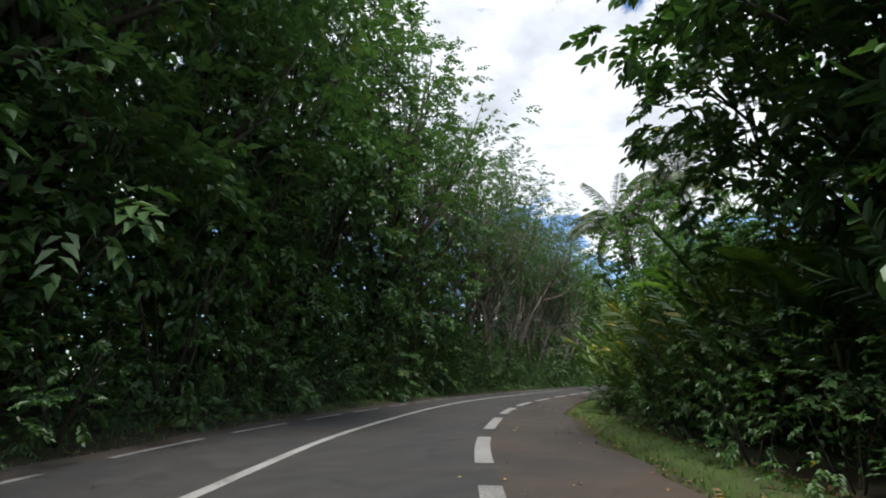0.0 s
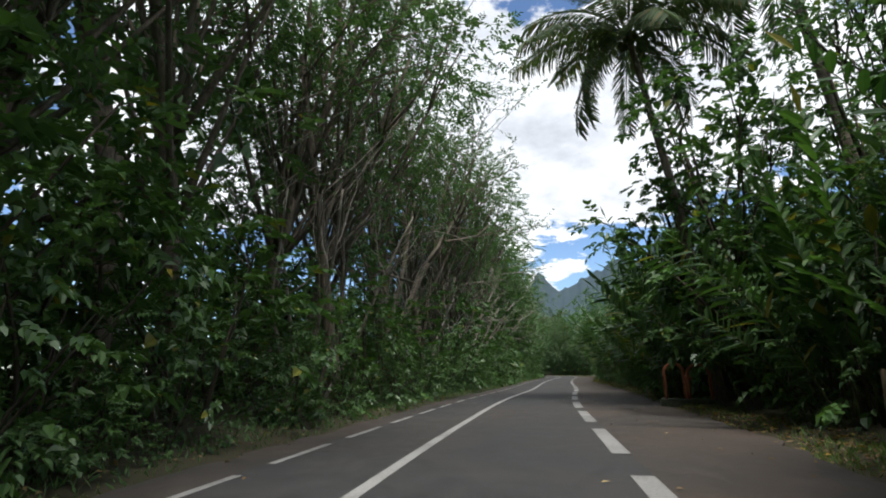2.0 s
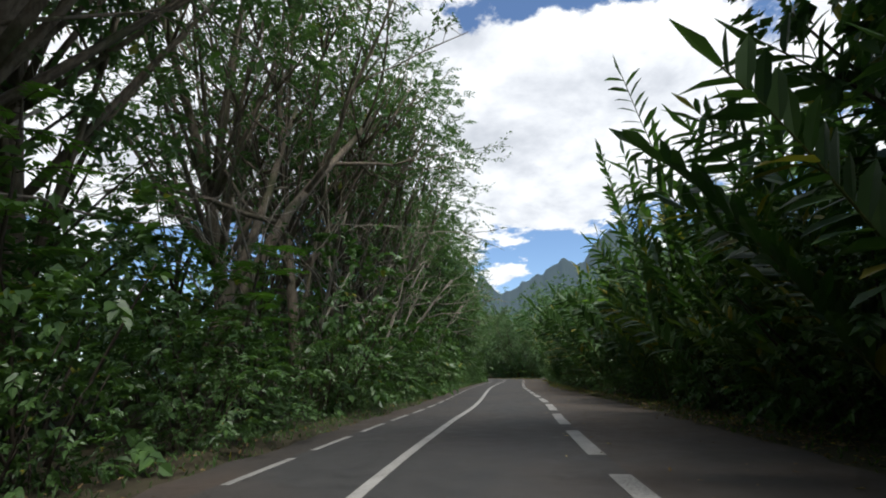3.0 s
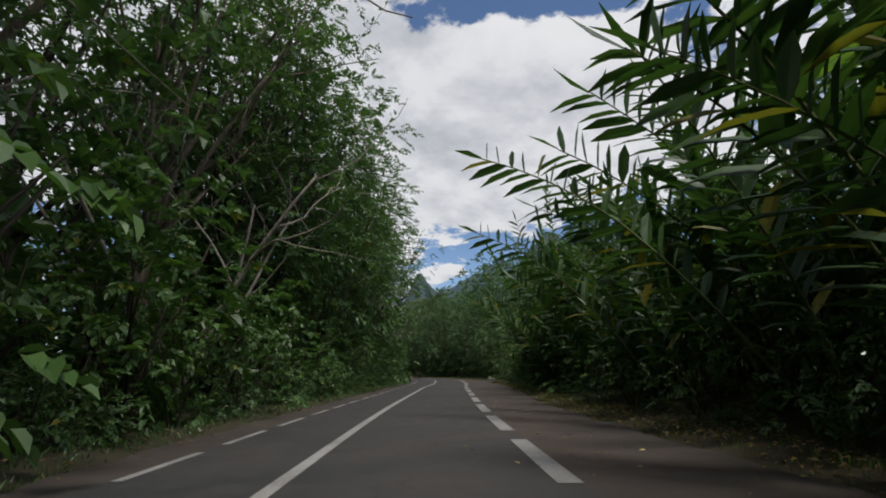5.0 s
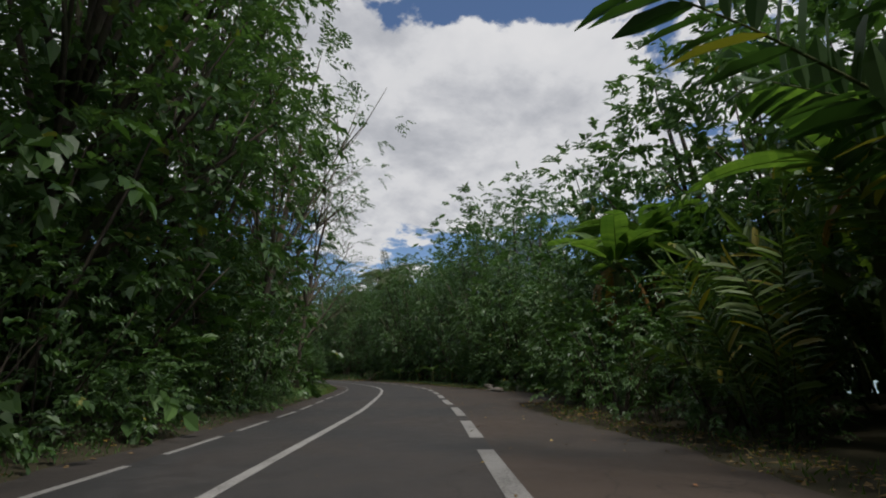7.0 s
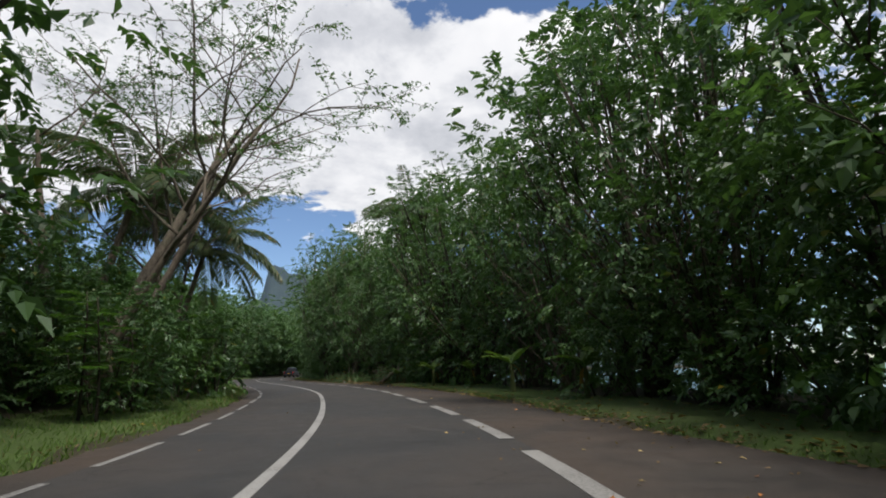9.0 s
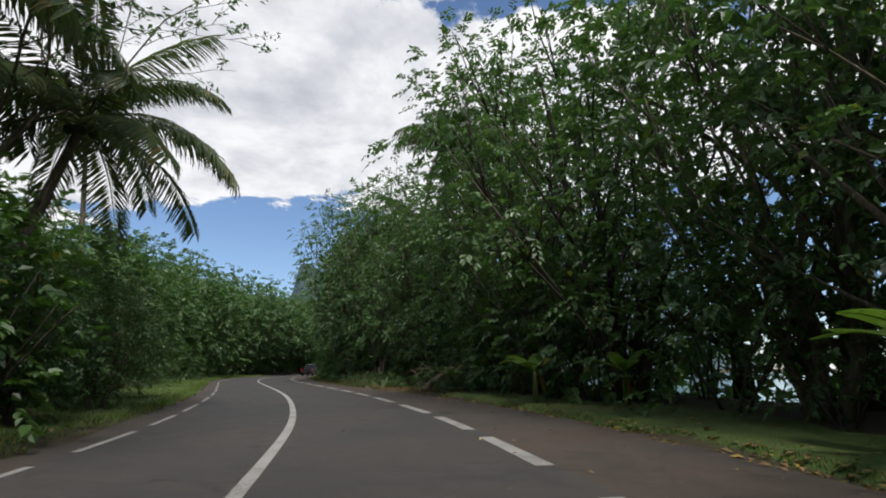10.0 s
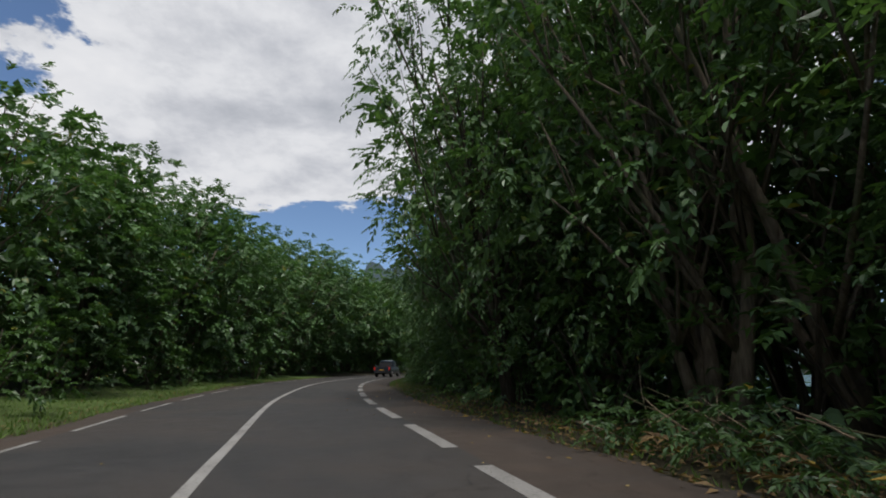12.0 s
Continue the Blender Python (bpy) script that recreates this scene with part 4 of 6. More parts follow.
BIG = Grove([
    make_tree("hibiscus_tree", 16, 14.5, 5.8, 0.2, 30, 9, 0.64, 32, 0.17, M_BARK, M_TREE, "tall dark hibiscus tree leafy down to the verge", foot=-0.02, stems=4, slim=0.5, droop=0.5, blob=0.34, oval=True, heart=70, heart_leaf=0.27),
    make_tree("hibiscus_tree", 17, 13.5, 5.6, 0.18, 30, 9, 0.64, 32, 0.17, M_BARK_PALE, M_TREE_LIGHT, "tall fresh-green tree with slender pale stems", foot=0.06, stems=6, slim=0.5, droop=0.45, blob=0.34, oval=True, heart=70, heart_leaf=0.27),
    make_tree("hibiscus_tree", 18, 15.0, 5.6, 0.2, 30, 9, 0.64, 32, 0.175, M_BARK_PALE, M_TREE, "tall shore tree with grey stems and layered leaves", foot=0.04, stems=5, slim=0.5, droop=0.5, blob=0.34, oval=True, heart=70, heart_leaf=0.27)])
LIGHT = Grove([
    make_tree("hibiscus_tree", 21, 8.4, 4.2, 0.13, 20, 9, 0.62, 32, 0.19, M_BARK_PALE, M_TREE_LIGHT, "bright green hibiscus tree with round leaves", foot=0.0, stems=4, slim=0.9, droop=0.4, blob=0.36),
    make_tree("hibiscus_tree", 22, 7.8, 4.0, 0.12, 20, 9, 0.62, 32, 0.185, M_BARK_PALE, M_TREE_LIGHT, "low spreading hibiscus tree with light-green leaves", foot=-0.02, stems=5, slim=0.9, droop=0.4, blob=0.36)])
BUSH = Grove([
    make_bush("bush", 31, 2.6, 1.5, 38, 22, 0.155, M_BUSH, "dense green roadside bush with small leaves"),
    make_bush("bush", 32, 2.2, 1.6, 38, 22, 0.14, M_BUSH, "rounded dark bush at the forest edge"),
    make_bush("vine_thicket", 33, 3.2, 1.5, 40, 16, 0.16, M_VINE, "tall bush overgrown with broad vine leaves", slim=0.7, oval=True),
    make_bush("low_shrub", 34, 1.2, 1.1, 24, 16, 0.14, M_BUSH, "low weedy shrub on the verge", slim=0.6)])
GINGER = Grove([
    make_ginger(41, 12, 6.2, "tall clump of ginger canes with long glossy leaves"),
    make_ginger(42, 10, 5.2, "leaning clump of green ginger canes", arch=-0.9),
    make_ginger(43, 12, 4.2, "yellow-green clump of ginger canes", long=0.6, wide=0.22, leafmat=M_CANE_YELLOW),
    make_ginger(44, 11, 7.2, "tall upright clump of dark ginger canes", blades=46, long=0.58, wide=0.26, arch=-0.5, lean=0.16)])
FEATHER = Grove([make_feathery(51, 5.0, 17, "slender shrub with layered bright feather leaves"), make_feathery(52, 3.4, 14, "young tree with fresh feather leaves")])
BANANA = Grove([
    make_banana(61, 6.2, 8, "tall banana plant with broad torn leaves and a dry one"),
    make_banana(62, 5.0, 7, "banana plant with upright paddle leaves", spread=0.7),
    make_banana(63, 2.5, 5, "young banana plant on the grass verge", dry=1, spread=1.5, broad=0.36, stalk=0.4, blade=0.9, sag_by=-0.9),
    make_banana(64, 7.4, 8, "tall banana plant with torn leaves above dry hanging ones", dry=4, spread=1.25, broad=0.33, stalk=0.62, blade=0.72, sag_by=-1.2)])
PALM = Grove([
    make_palm("coconut_palm", 71, 12.0, 27, 4.2, "coconut palm with drooping grey-green fronds"),
    make_palm("coconut_palm", 75, 7.0, 20, 4.4, "short dark palm with long hanging fronds", lean=0.2),
    make_palm("young_palm", 79, 1.0, 12, 4.0, "young palm with arching fronds from the ground", trunk=False),
    make_palm("coconut_palm", 84, 13.6, 24, 2.8, "tall slim coconut palm with a small drooping crown")])

# -------- left of the lane: tall forest
for k, (q, x, y, h) in enumerate(along(-16, 128, 5.4, -8.0, -6.9, 0.3)):
    TALL.put(int(RNG.choice([0, 2])) if q < 17 else int(RNG.choice([0, 1, 3])) if q < 30 else int(RNG.choice([1, 3, 3, 1])) if q < 78 else int(RNG.choice([0, 1, 2, 2, 3])), x, y, RNG.uniform(0, 6.28), RNG.uniform(1.0, 1.13) * interp(q, [(-16, 1.08), (45, 1.06), (70, 0.98), (110, 0.98), (128, 0.85)]))
for lo, hi, step in ((-11.8, -10.0, 4.9),):
    for q, x, y, h in along(-16 if lo > -30 else -4, 132, step, lo, hi):
        if 32 < q < 74:
            BACK.put(int(RNG.randint(2)), x, y, RNG.uniform(0, 6.28), RNG.uniform(0.5, 0.72) * interp(q, [(20, 1.3), (40, 1.0)]))
        else:
            BACK.put(int(RNG.randint(2)), x, y, RNG.uniform(0, 6.28), RNG.uniform(0.9, 1.08) * (1.15 if q < 34 else 1.0))
for lo, hi, step, big in ((-4.9, -3.9, 2.3, 0.95), (-7.0, -5.4, 3.0, 1.4)):
    for q, x, y, h in along(-8, 130, step, lo, hi):
        BUSH.put(int(RNG.choice([0, 1, 2, 2])), x, y, RNG.uniform(0, 6.28), big * RNG.uniform(0.5, 1.45), tall=RNG.uniform(0.8, 1.4))
for q, x, y, h in along(-4, 128, 1.9, -3.9, -3.1):
    BUSH.put(3, x, y, RNG.uniform(0, 6.28), RNG.uniform(0.4, 0.9))
for q, x, y, h in along(-8, 128, 1.5, -4.1, -3.3):
    BUSH.put(int(RNG.choice([0, 1, 2, 3])), x, y, RNG.uniform(0, 6.28), RNG.uniform(0.42, 0.7), tall=RNG.uniform(0.8, 1.3))
for q, x, y, h in along(-14, 130, 3.2, -9.4, -8.2):
    BUSH.put(int(RNG.randint(2)), x, y, RNG.uniform(0, 6.28), RNG.uniform(1.5, 2.0))
for q, x, y, h in along(4, 118, 3.6, -6.6, -4.4):
    FEATHER.put(int(RNG.randint(2)), x, y, RNG.uniform(0, 6.28), RNG.uniform(0.8, 1.25))
# -------- left, further on: bright hibiscus thicket
for row, (lo, hi, step) in enumerate(((-10.8, -9.2, 3.9), (-14.5, -13.0, 4.6))):
    for q, x, y, h in along(156 if row == 0 else 140, 266, step, lo, hi):
        grove, size = (LIGHT, 1.0) if row == 0 else (BACK, 0.5)
        grove.put(int(RNG.randint(2)), x, y, RNG.uniform(0, 6.28), size * RNG.uniform(0.94, 1.1) * interp(q, [(140, 0.85), (160, 0.95), (176, 0.95), (186, 1.25), (200, 1.5), (220, 1.75), (262, 1.9)]))
for q, x, y, h in along(120, 160, 3.4, -12.5, -9.5):
    LIGHT.put(int(RNG.randint(2)), x, y, RNG.uniform(0, 6.28), RNG.uniform(0.5, 0.8))
for q, x, y, h in along(136, 156, 3.6, -9.0, -7.2):
    LIGHT.put(int(RNG.randint(2)), x, y, RNG.uniform(0, 6.28), RNG.uniform(0.42, 0.6))
for q, x, y, h in along(122, 150, 2.4, -6.4, -4.6):
    FEATHER.put(1, x, y, RNG.uniform(0, 6.28), RNG.uniform(0.5, 1.0))
for q, x, y, h in along(116, 150, 2.0, -8.5, -5.2):
    BUSH.put(int(RNG.choice([0, 1, 2])), x, y, RNG.uniform(0, 6.28), RNG.uniform(0.9, 1.4))
for q, x, y, h in along(128, 262, 2.6, -8.8, -7.6):
    BUSH.put(int(RNG.choice([0, 1, 1, 3])), x, y, RNG.uniform(0, 6.28), RNG.uniform(0.8, 1.3))
# -------- right of the lane: ginger and mixed hedge
for lo, hi, step, big in ((7.0, 7.7, 2.1, 0.98), (9.0, 10.2, 2.7, 1.28)):
    for q, x, y, h in along(-5, 101, step, lo, hi, 0.3):
        GINGER.put(int(RNG.choice([0, 1, 1, 2, 0])) if q > 24 else int(RNG.choice([2, 2, 0])), x, y, RNG.uniform(0, 6.28), big * RNG.uniform(0.85, 1.1) * interp(q, [(-5, 0.85), (8, 0.85), (20, 1.02), (34, 1.05), (46, 1.22), (64, 1.3), (86, 1.2)]))
for q, x, y, h in itertools.chain(along(-8, 6, 2.2, 7.0, 7.8), along(28, 101, 2.2, 7.0, 7.8)):
    BUSH.put(int(RNG.choice([0, 1, 2])), x, y, RNG.uniform(0, 6.28), RNG.uniform(0.8, 1.1))
for q, x, y, h in along(-6, 100, 1.5, 1.1, 1.6):
    x, y, _ = on_road(q, interp(q, EDGE_R) + RNG.uniform(1.1, 1.6))
    if any(math.hypot(x - cx, y - cy) < r for cx, cy, r in CLEAR):
        continue
    BUSH.put(int(RNG.choice([0, 1, 3, 3])), x, y, RNG.uniform(0, 6.28), RNG.uniform(0.38, 0.56), tall=RNG.uniform(0.9, 1.4))
for lo, hi, step in ((12, 13.2, 4.4),):
    for q, x, y, h in along(-10, 104, step, lo, hi):
        BACK.put(int(RNG.randint(2)), x, y, RNG.uniform(0, 6.28), RNG.uniform(0.36, 0.48))
for q, x, y, h in along(98, 130, 1.7, 8.8, 10.0):
    BUSH.put(int(RNG.choice([0, 1, 2])), x, y, RNG.uniform(0, 6.28), RNG.uniform(0.9, 1.2))
for q, x, y, h in along(32, 95, 4.2, 8.8, 9.8):
    ROUND.put(int(RNG.randint(2)), x, y, RNG.uniform(0, 6.28), RNG.uniform(0.6, 0.85) * interp(q, [(32, 0.8), (50, 1.1), (80, 1.1), (95, 0.95)]))
# -------- right, round the bend: hibiscus along the lagoon
for q, x, y, h in along(103, 134, 3.8, 9.8, 10.8, 0.3):
    ROUND.put(int(RNG.randint(2)), x, y, RNG.uniform(0, 6.28), RNG.uniform(1.02, 1.2) * interp(q, [(103, 0.85), (110, 0.95), (116, 1.25), (124, 1.25), (134, 1.2)]))
for q, x, y, h in itertools.chain(along(134, 168, 4.0, 9.2, 10.4, 0.3), along(169, 256, 4.0, 9.8, 10.8, 0.3)):
    if q < 195:
        BIG.put(int(RNG.randint(3)), x, y, RNG.uniform(0, 6.28), RNG.uniform(0.92, 1.08) * interp(q, [(134, 0.9), (143, 1.08), (152, 1.15), (160, 1.1), (165, 0.82), (170, 0.85), (174, 1.18), (190, 1.18), (262, 1.1)]))
    else:
        BACK.put(int(RNG.randint(2)), x, y, RNG.uniform(0, 6.28), RNG.uniform(0.75, 0.9))
for q, x, y, h in along(102, 236, 5.0, 12.8, 14.2, 0.3):
    BACK.put(int(RNG.randint(2)), x, y, RNG.uniform(0, 6.28), RNG.uniform(0.92, 1.08) * interp(q, [(102, 0.58), (116, 0.7), (130, 0.78), (138, 0.95), (160, 0.95), (168, 0.8), (236, 0.8)]))
for q, x, y, h in along(99, 190, 2.4, 10.4, 12.4):
    BUSH.put(int(RNG.choice([0, 1, 2])), x, y, RNG.uniform(0, 6.28), RNG.uniform(1.1, 1.5), tall=1.7)
for q, x, y, h in along(128, 230, 2.6, 8.6, 9.4):
    BUSH.put(int(RNG.choice([0, 1, 2])), x, y, RNG.uniform(0, 6.28), RNG.uniform(0.9, 1.5))
for q, x, y, h in along(176, 225, 2.6, 6.9, 7.9):
    BUSH.put(int(RNG.choice([0, 1, 1])), x, y, RNG.uniform(0, 6.28), RNG.uniform(0.8, 1.2))
for q, x, y, h in along(132, 158, 3.4, 9.0, 9.8):
    BUSH.put(int(RNG.choice([0, 1, 3])), x, y, RNG.uniform(0, 6.28), RNG.uniform(0.5, 0.8))
# -------- the far end of the road, closed by forest
for off in (-30, -24, -17, -11, 10, 16, 23, 30):
    for q in (250, 258, 266):
        x, y, h = on_road(q + 0.1 * abs(off), off)
        BACK.put(q + off, x, y, off * 0.7, 0.75 + 0.01 * (abs(off) % 7))


def build_woods(name, s0, s1, near, far, height, count, label, seed):
    """The dark depth of the wood behind the front trees, one mass of leaves."""
    rng = np.random.RandomState(seed)
    q, off = rng.uniform(s0, s1, count), rng.uniform(near, far, count)
    xy = np.array([on_road(a, o)[:2] for a, o in zip(q, off)])
    lump = 0.75 + 0.25 * np.sin(q * 0.35 + seed) * np.sin(q * 0.13)
    z = ground_height(xy[:, 0], xy[:, 1]) + rng.uniform(0, 1, count) * height * lump
    b = Builder()
    ln = rng.uniform(0.45, 0.95, count)
    b.leaves(np.c_[xy, z], rng.normal(size=(count, 3)) + [0, 0, -0.4], rng.normal(size=(count, 3)) + [0, 0, 0.6], ln, ln * 0.6, 0.15)
    tagged(new(name, b.mesh(name, M_TREE)), label, "woods", kind="stuff")


build_woods("woods", -30, 134, -13.5, -20.0, 9.0, 22000, "dim leafy depth of the forest behind the roadside trees", 3)
build_woods("woods", 112, 270, -15.0, -20.0, 6.0, 8000, "shaded growth behind the hibiscus thicket", 4)
build_woods("woods", -20, 104, 13.0, 17.0, 6.0, 11000, "dim growth behind the ginger hedge", 5)
build_woods("woods", 98, 240, 14.5, 17.5, 6.5, 9500, "shaded shore growth in front of the lagoon", 6)
build_woods("woods", -34, 38, -13.5, -19.0, 17.0, 9000, "tall shaded canopy deep in the forest", 7)

# ---------------------------------------------------------------- single plants that stand out
def at_xy(grove, k, x, y, scale=1.0, turn=0.0, tall=1.0):
    return grove.put(k, x, y, turn, scale, tall=tall)


for k, q in enumerate((-3.0, 3.5, 9.5, 16.0)):
    x, y, _ = on_road(q, -9.2)
    at_xy(TALL, (0, 2)[k % 2], x, y, 1.2, k * 2.1)
for k, x, y, sc, tr in ((1, 9.4, 64.6, 1.1, 0.4), (1, 14.2, 72.6, 0.95, 2.0), (3, 23.8, 94.8, 0.9, 1.0), (3, 25.8, 99.2, 0.95, 2.4), (1, 5.0, 53.2, 1.05, 3.0)):
    at_xy(TALL, k, x, y, sc, tr)
at_xy(PALM, 0, 18.0, 45.6, 1.12, 3.3)
at_xy(PALM, 0, 19.8, 41.0, 1.12, 2.0)
at_xy(PALM, 2, 41.5, 88.0, 1.0, 2.2)
at_xy(PALM, 1, 49.0, 151.8, 1.1, 0.0)
at_xy(PALM, 1, 46.0, 147.0, 1.2, 0.4)
at_xy(PALM, 3, 47.4, 166.4, 1.0, 0.0)
at_xy(PALM, 0, 69.3, 163.4, 1.1, 4.0)
for k, q, off, sc, tr in ((0, 40.5, 9.0, 1.05, 0.3), (3, 18.5, 9.0, 0.85, 2.2), (1, 11.0, 8.2, 0.9, 0.5), (1, 60.0, 9.2, 1.15, 1.0), (0, 66.0, 9.4, 1.1, 2.0),
                           (0, 93.0, 9.0, 0.9, 2.4), (1, 84.0, 9.2, 0.95, 0.2), (1, 53.0, 9.6, 1.1, 1.9)):
    x, y, _ = on_road(q, off)
    at_xy(BANANA, k, x, y, sc, tr)
at_xy(BANANA, 3, 45.2, 97.4, 0.95, 1.0)
at_xy(BANANA, 3, 49.6, 104.8, 1.1, 2.0)
at_xy(BANANA, 3, 51.4, 105.6, 1.1, 0.7)
at_xy(BANANA, 1, 8.1, 14.6, 0.8, 0.4)
at_xy(BANANA, 1, 9.2, 14.2, 0.85, 2.5)
at_xy(BANANA, 0, 53.9, 105.6, 1.25, 4.2)
at_xy(BANANA, 1, 53.4, 109.6, 1.0, 0.9)
for x, y, sc, tr in ((62.5, 139.9, 1.15, 0.3), (64.9, 147.7, 0.8, 1.2), (61.6, 134.6, 0.85, 2.0), (63.7, 150.2, 0.85, 0.8), (63.9, 156.9, 0.6, 1.7)):
    at_xy(BANANA, 2, x, y, sc, tr)
for k, (q, off, sc) in enumerate(((101.5, 7.2, 0.8), (103.0, 6.8, 0.85), (104.6, 6.6, 0.85), (106.0, 6.7, 0.9), (107.4, 6.8, 0.95), (108.8, 7.0, 1.0), (110.2, 7.4, 1.0), (103.8, 8.4, 1.1), (106.6, 8.6, 1.15), (109.2, 8.8, 1.3))):
    x, y, _ = on_road(q, off)
    at_xy(BUSH, k % 2, x, y, sc, 1.7 * k, 1.15)
for k, (q, off, sc) in enumerate(((8.0, 7.2, 1.0), (11.0, 6.8, 1.02), (13.5, 7.0, 1.06), (16.0, 6.7, 1.0), (18.5, 6.9, 1.1), (21.0, 6.7, 1.05), (23.6, 7.0, 1.1), (26.0, 6.9, 1.1))):
    x, y, _ = on_road(q, off)
    at_xy(GINGER, 2, x, y, sc, 1.3 * k)
for k, (x, y) in enumerate(((52.6, 102.2), (53.6, 105.4), (50.9, 101.0), (52.0, 107.6), (54.4, 103.4))):
    at_xy(BUSH, k % 2, x, y, 1.15, 2.1 * k, 1.1)
for k, (x, y, sc) in enumerate(((22.6, 55.2, 1.15), (23.8, 57.0, 1.1), (22.6, 53.0, 1.05), (38.2, 84.6, 1.1), (39.8, 87.4, 1.1), (41.2, 90.6, 1.0))):
    at_xy(GINGER, 3, x, y, sc, 1.9 * k)
# trunks smothered in climbing vine
VINED = Grove([make_tree("vine_covered_tree", 83, 10.0, 1.5, 0.16, 16, 7, 0.5, 18, 0.2, M_BARK, M_VINE, "narrow tree trunk wrapped in broad-leaved vine", foot=0.02, slim=0.75, blob=0.55, vines=600, twigs=0, heart=20, heart_leaf=0.3)])
at_xy(VINED, 0, 18.2, 46.4, 1.0, 0.0)
at_xy(VINED, 0, 19.6, 46.4, 0.9, 2.0)
# the broad tree over the shoulder at the start, and the edge tree of the first bend
EDGE = Grove([
    make_tree("broadleaf_tree", 81, 10.5, 4.2, 0.17, 24, 11, 0.62, 32, 0.25, M_BARK, M_BUSH, "broadleaf tree with bright oval leaves over the shoulder", foot=0.28, slim=0.5, oval=True, heart=60, heart_leaf=0.32),
    make_tree("broadleaf_tree", 82, 12.5, 4.2, 0.2, 15, 9, 0.65, 24, 0.26, M_BARK, M_VINE, "tree smothered in broad-leaved climbing vine", foot=0.02, slim=0.7, vines=500, heart=34, heart_leaf=0.45)])
at_xy(EDGE, 0, 8.9, 11.9, 1.0, 0.3)
at_xy(EDGE, 0, 11.0, 10.0, 1.15, 1.3)
at_xy(EDGE, 0, 10.2, 14.6, 1.0, 2.3)
for k, q in enumerate((14.0, 18.5, 26.0, 31.0)):
    x, y, _ = on_road(q, 11.0)
    at_xy(ROUND, k, x, y, (0.36, 0.36, 0.42, 0.75)[k], k * 1.7)
for k, (q, off, sc) in enumerate(((11.0, 9.6, 0.66), (14.5, 9.4, 0.74), (18.0, 9.8, 0.86), (21.5, 9.8, 0.98), (25.0, 10.0, 1.02), (28.5, 10.2, 1.0))):
    x, y, _ = on_road(q, off)
    at_xy(LIGHT, k % 2, x, y, sc, 2.3 * k)
at_xy(EDGE, 1, 12.2, 30.5, 0.85, 0.6)
at_xy(EDGE, 1, 17.4, 43.0, 1.0, 2.1)
# pale many-stemmed tree with feathery twigs that reach over the bend
PALE = Grove([
    make_branching("rain_tree", 91, ((0, 0, 0.42, 0.10, 12.5, 0.24), (0.5, 0.3, 0.30, 0.5, 11.5, 0.19), (-0.4, 0.2, -0.1, 0.3, 10.5, 0.17), (0.3, -0.4, 0.15, -0.3, 10.0, 0.15)), 0.17, "pale leaning tree with many stems and sparse feathery twigs", M_BARK_PALE, M_TREE_LIGHT),
    make_branching("rain_tree", 92, ((0, 0, 0.06, 0.05, 10.5, 0.15), (0.3, 0.1, 0.25, -0.1, 9.5, 0.12)), 0.17, "slender grey tree with an open crown over the road", M_BARK_PALE, M_TREE_LIGHT),
    make_branching("rain_tree", 93, ((0, 0, 0.35, -0.1, 13.0, 0.22), (0.3, 0.2, 0.05, 0.2, 12.0, 0.2)), 0.2, "forked pale tree with twisting limbs at the forest edge", M_BARK_PALE, M_TREE, (5, 5, 5)),
    make_branching("bare_shrub", 94, tuple((0.25 * math.cos(k), 0.25 * math.sin(k), 0.5 * math.cos(k * 1.3), 0.5 * math.sin(k * 1.3), 4.6, 0.05) for k in range(7)), 0.16, "tangle of pale bare stems with few leaves", M_DEADWOOD, M_BUSH, (4, 3), 0.8, 0.6, 3, "shrub")])
GIANT = Grove([
    make_branching("forest_giant", 95, ((0, 0, 0.04, 0.03, 15.0, 0.34),), 0.20, "large forest tree with a thick pale forked trunk", M_BARK_PALE, M_TREE, (6, 5, 5), 0.85, 0.5, 24),
    make_branching("forest_giant", 96, ((0, 0, -0.10, 0.05, 14.0, 0.25), (0.25, 0.2, 0.22, 0.1, 11.0, 0.13)), 0.20, "leaning forest tree with a grey trunk and open crown", M_BARK_PALE, M_TREE, (6, 5, 5), 0.85, 0.5, 24)])
for k, x, y, sc, tr in ((1, 6.25, 50.5, 0.95, 0.6), (0, 9.7, 65.6, 1.1, 0.3), (1, 12.6, 74.3, 1.05, 2.6), (0, 1.2, 43.6, 0.95, 1.0), (1, -1.2, 36.4, 0.95, 2.2)):
    at_xy(GIANT, k, x, y, sc, tr)
for k, x, y, sc, tr in ((2, 8.6, 60.6, 1.15, 0.2), (2, 12.6, 69.4, 1.1, 1.4), (2, 20.0, 86.0, 1.05, 0.5), (3, 14.4, 67.2, 1.5, 0.0), (3, 15.6, 71.4, 1.5, 1.9), (3, 17.0, 74.4, 1.25, 1.0), (3, 11.2, 63.0, 1.1, 2.0), (3, 22.4, 85.4, 1.2, 0.6), (3, 5.4, 50.0, 1.1, 2.6)):
    at_xy(PALE, k, x, y, sc, tr)
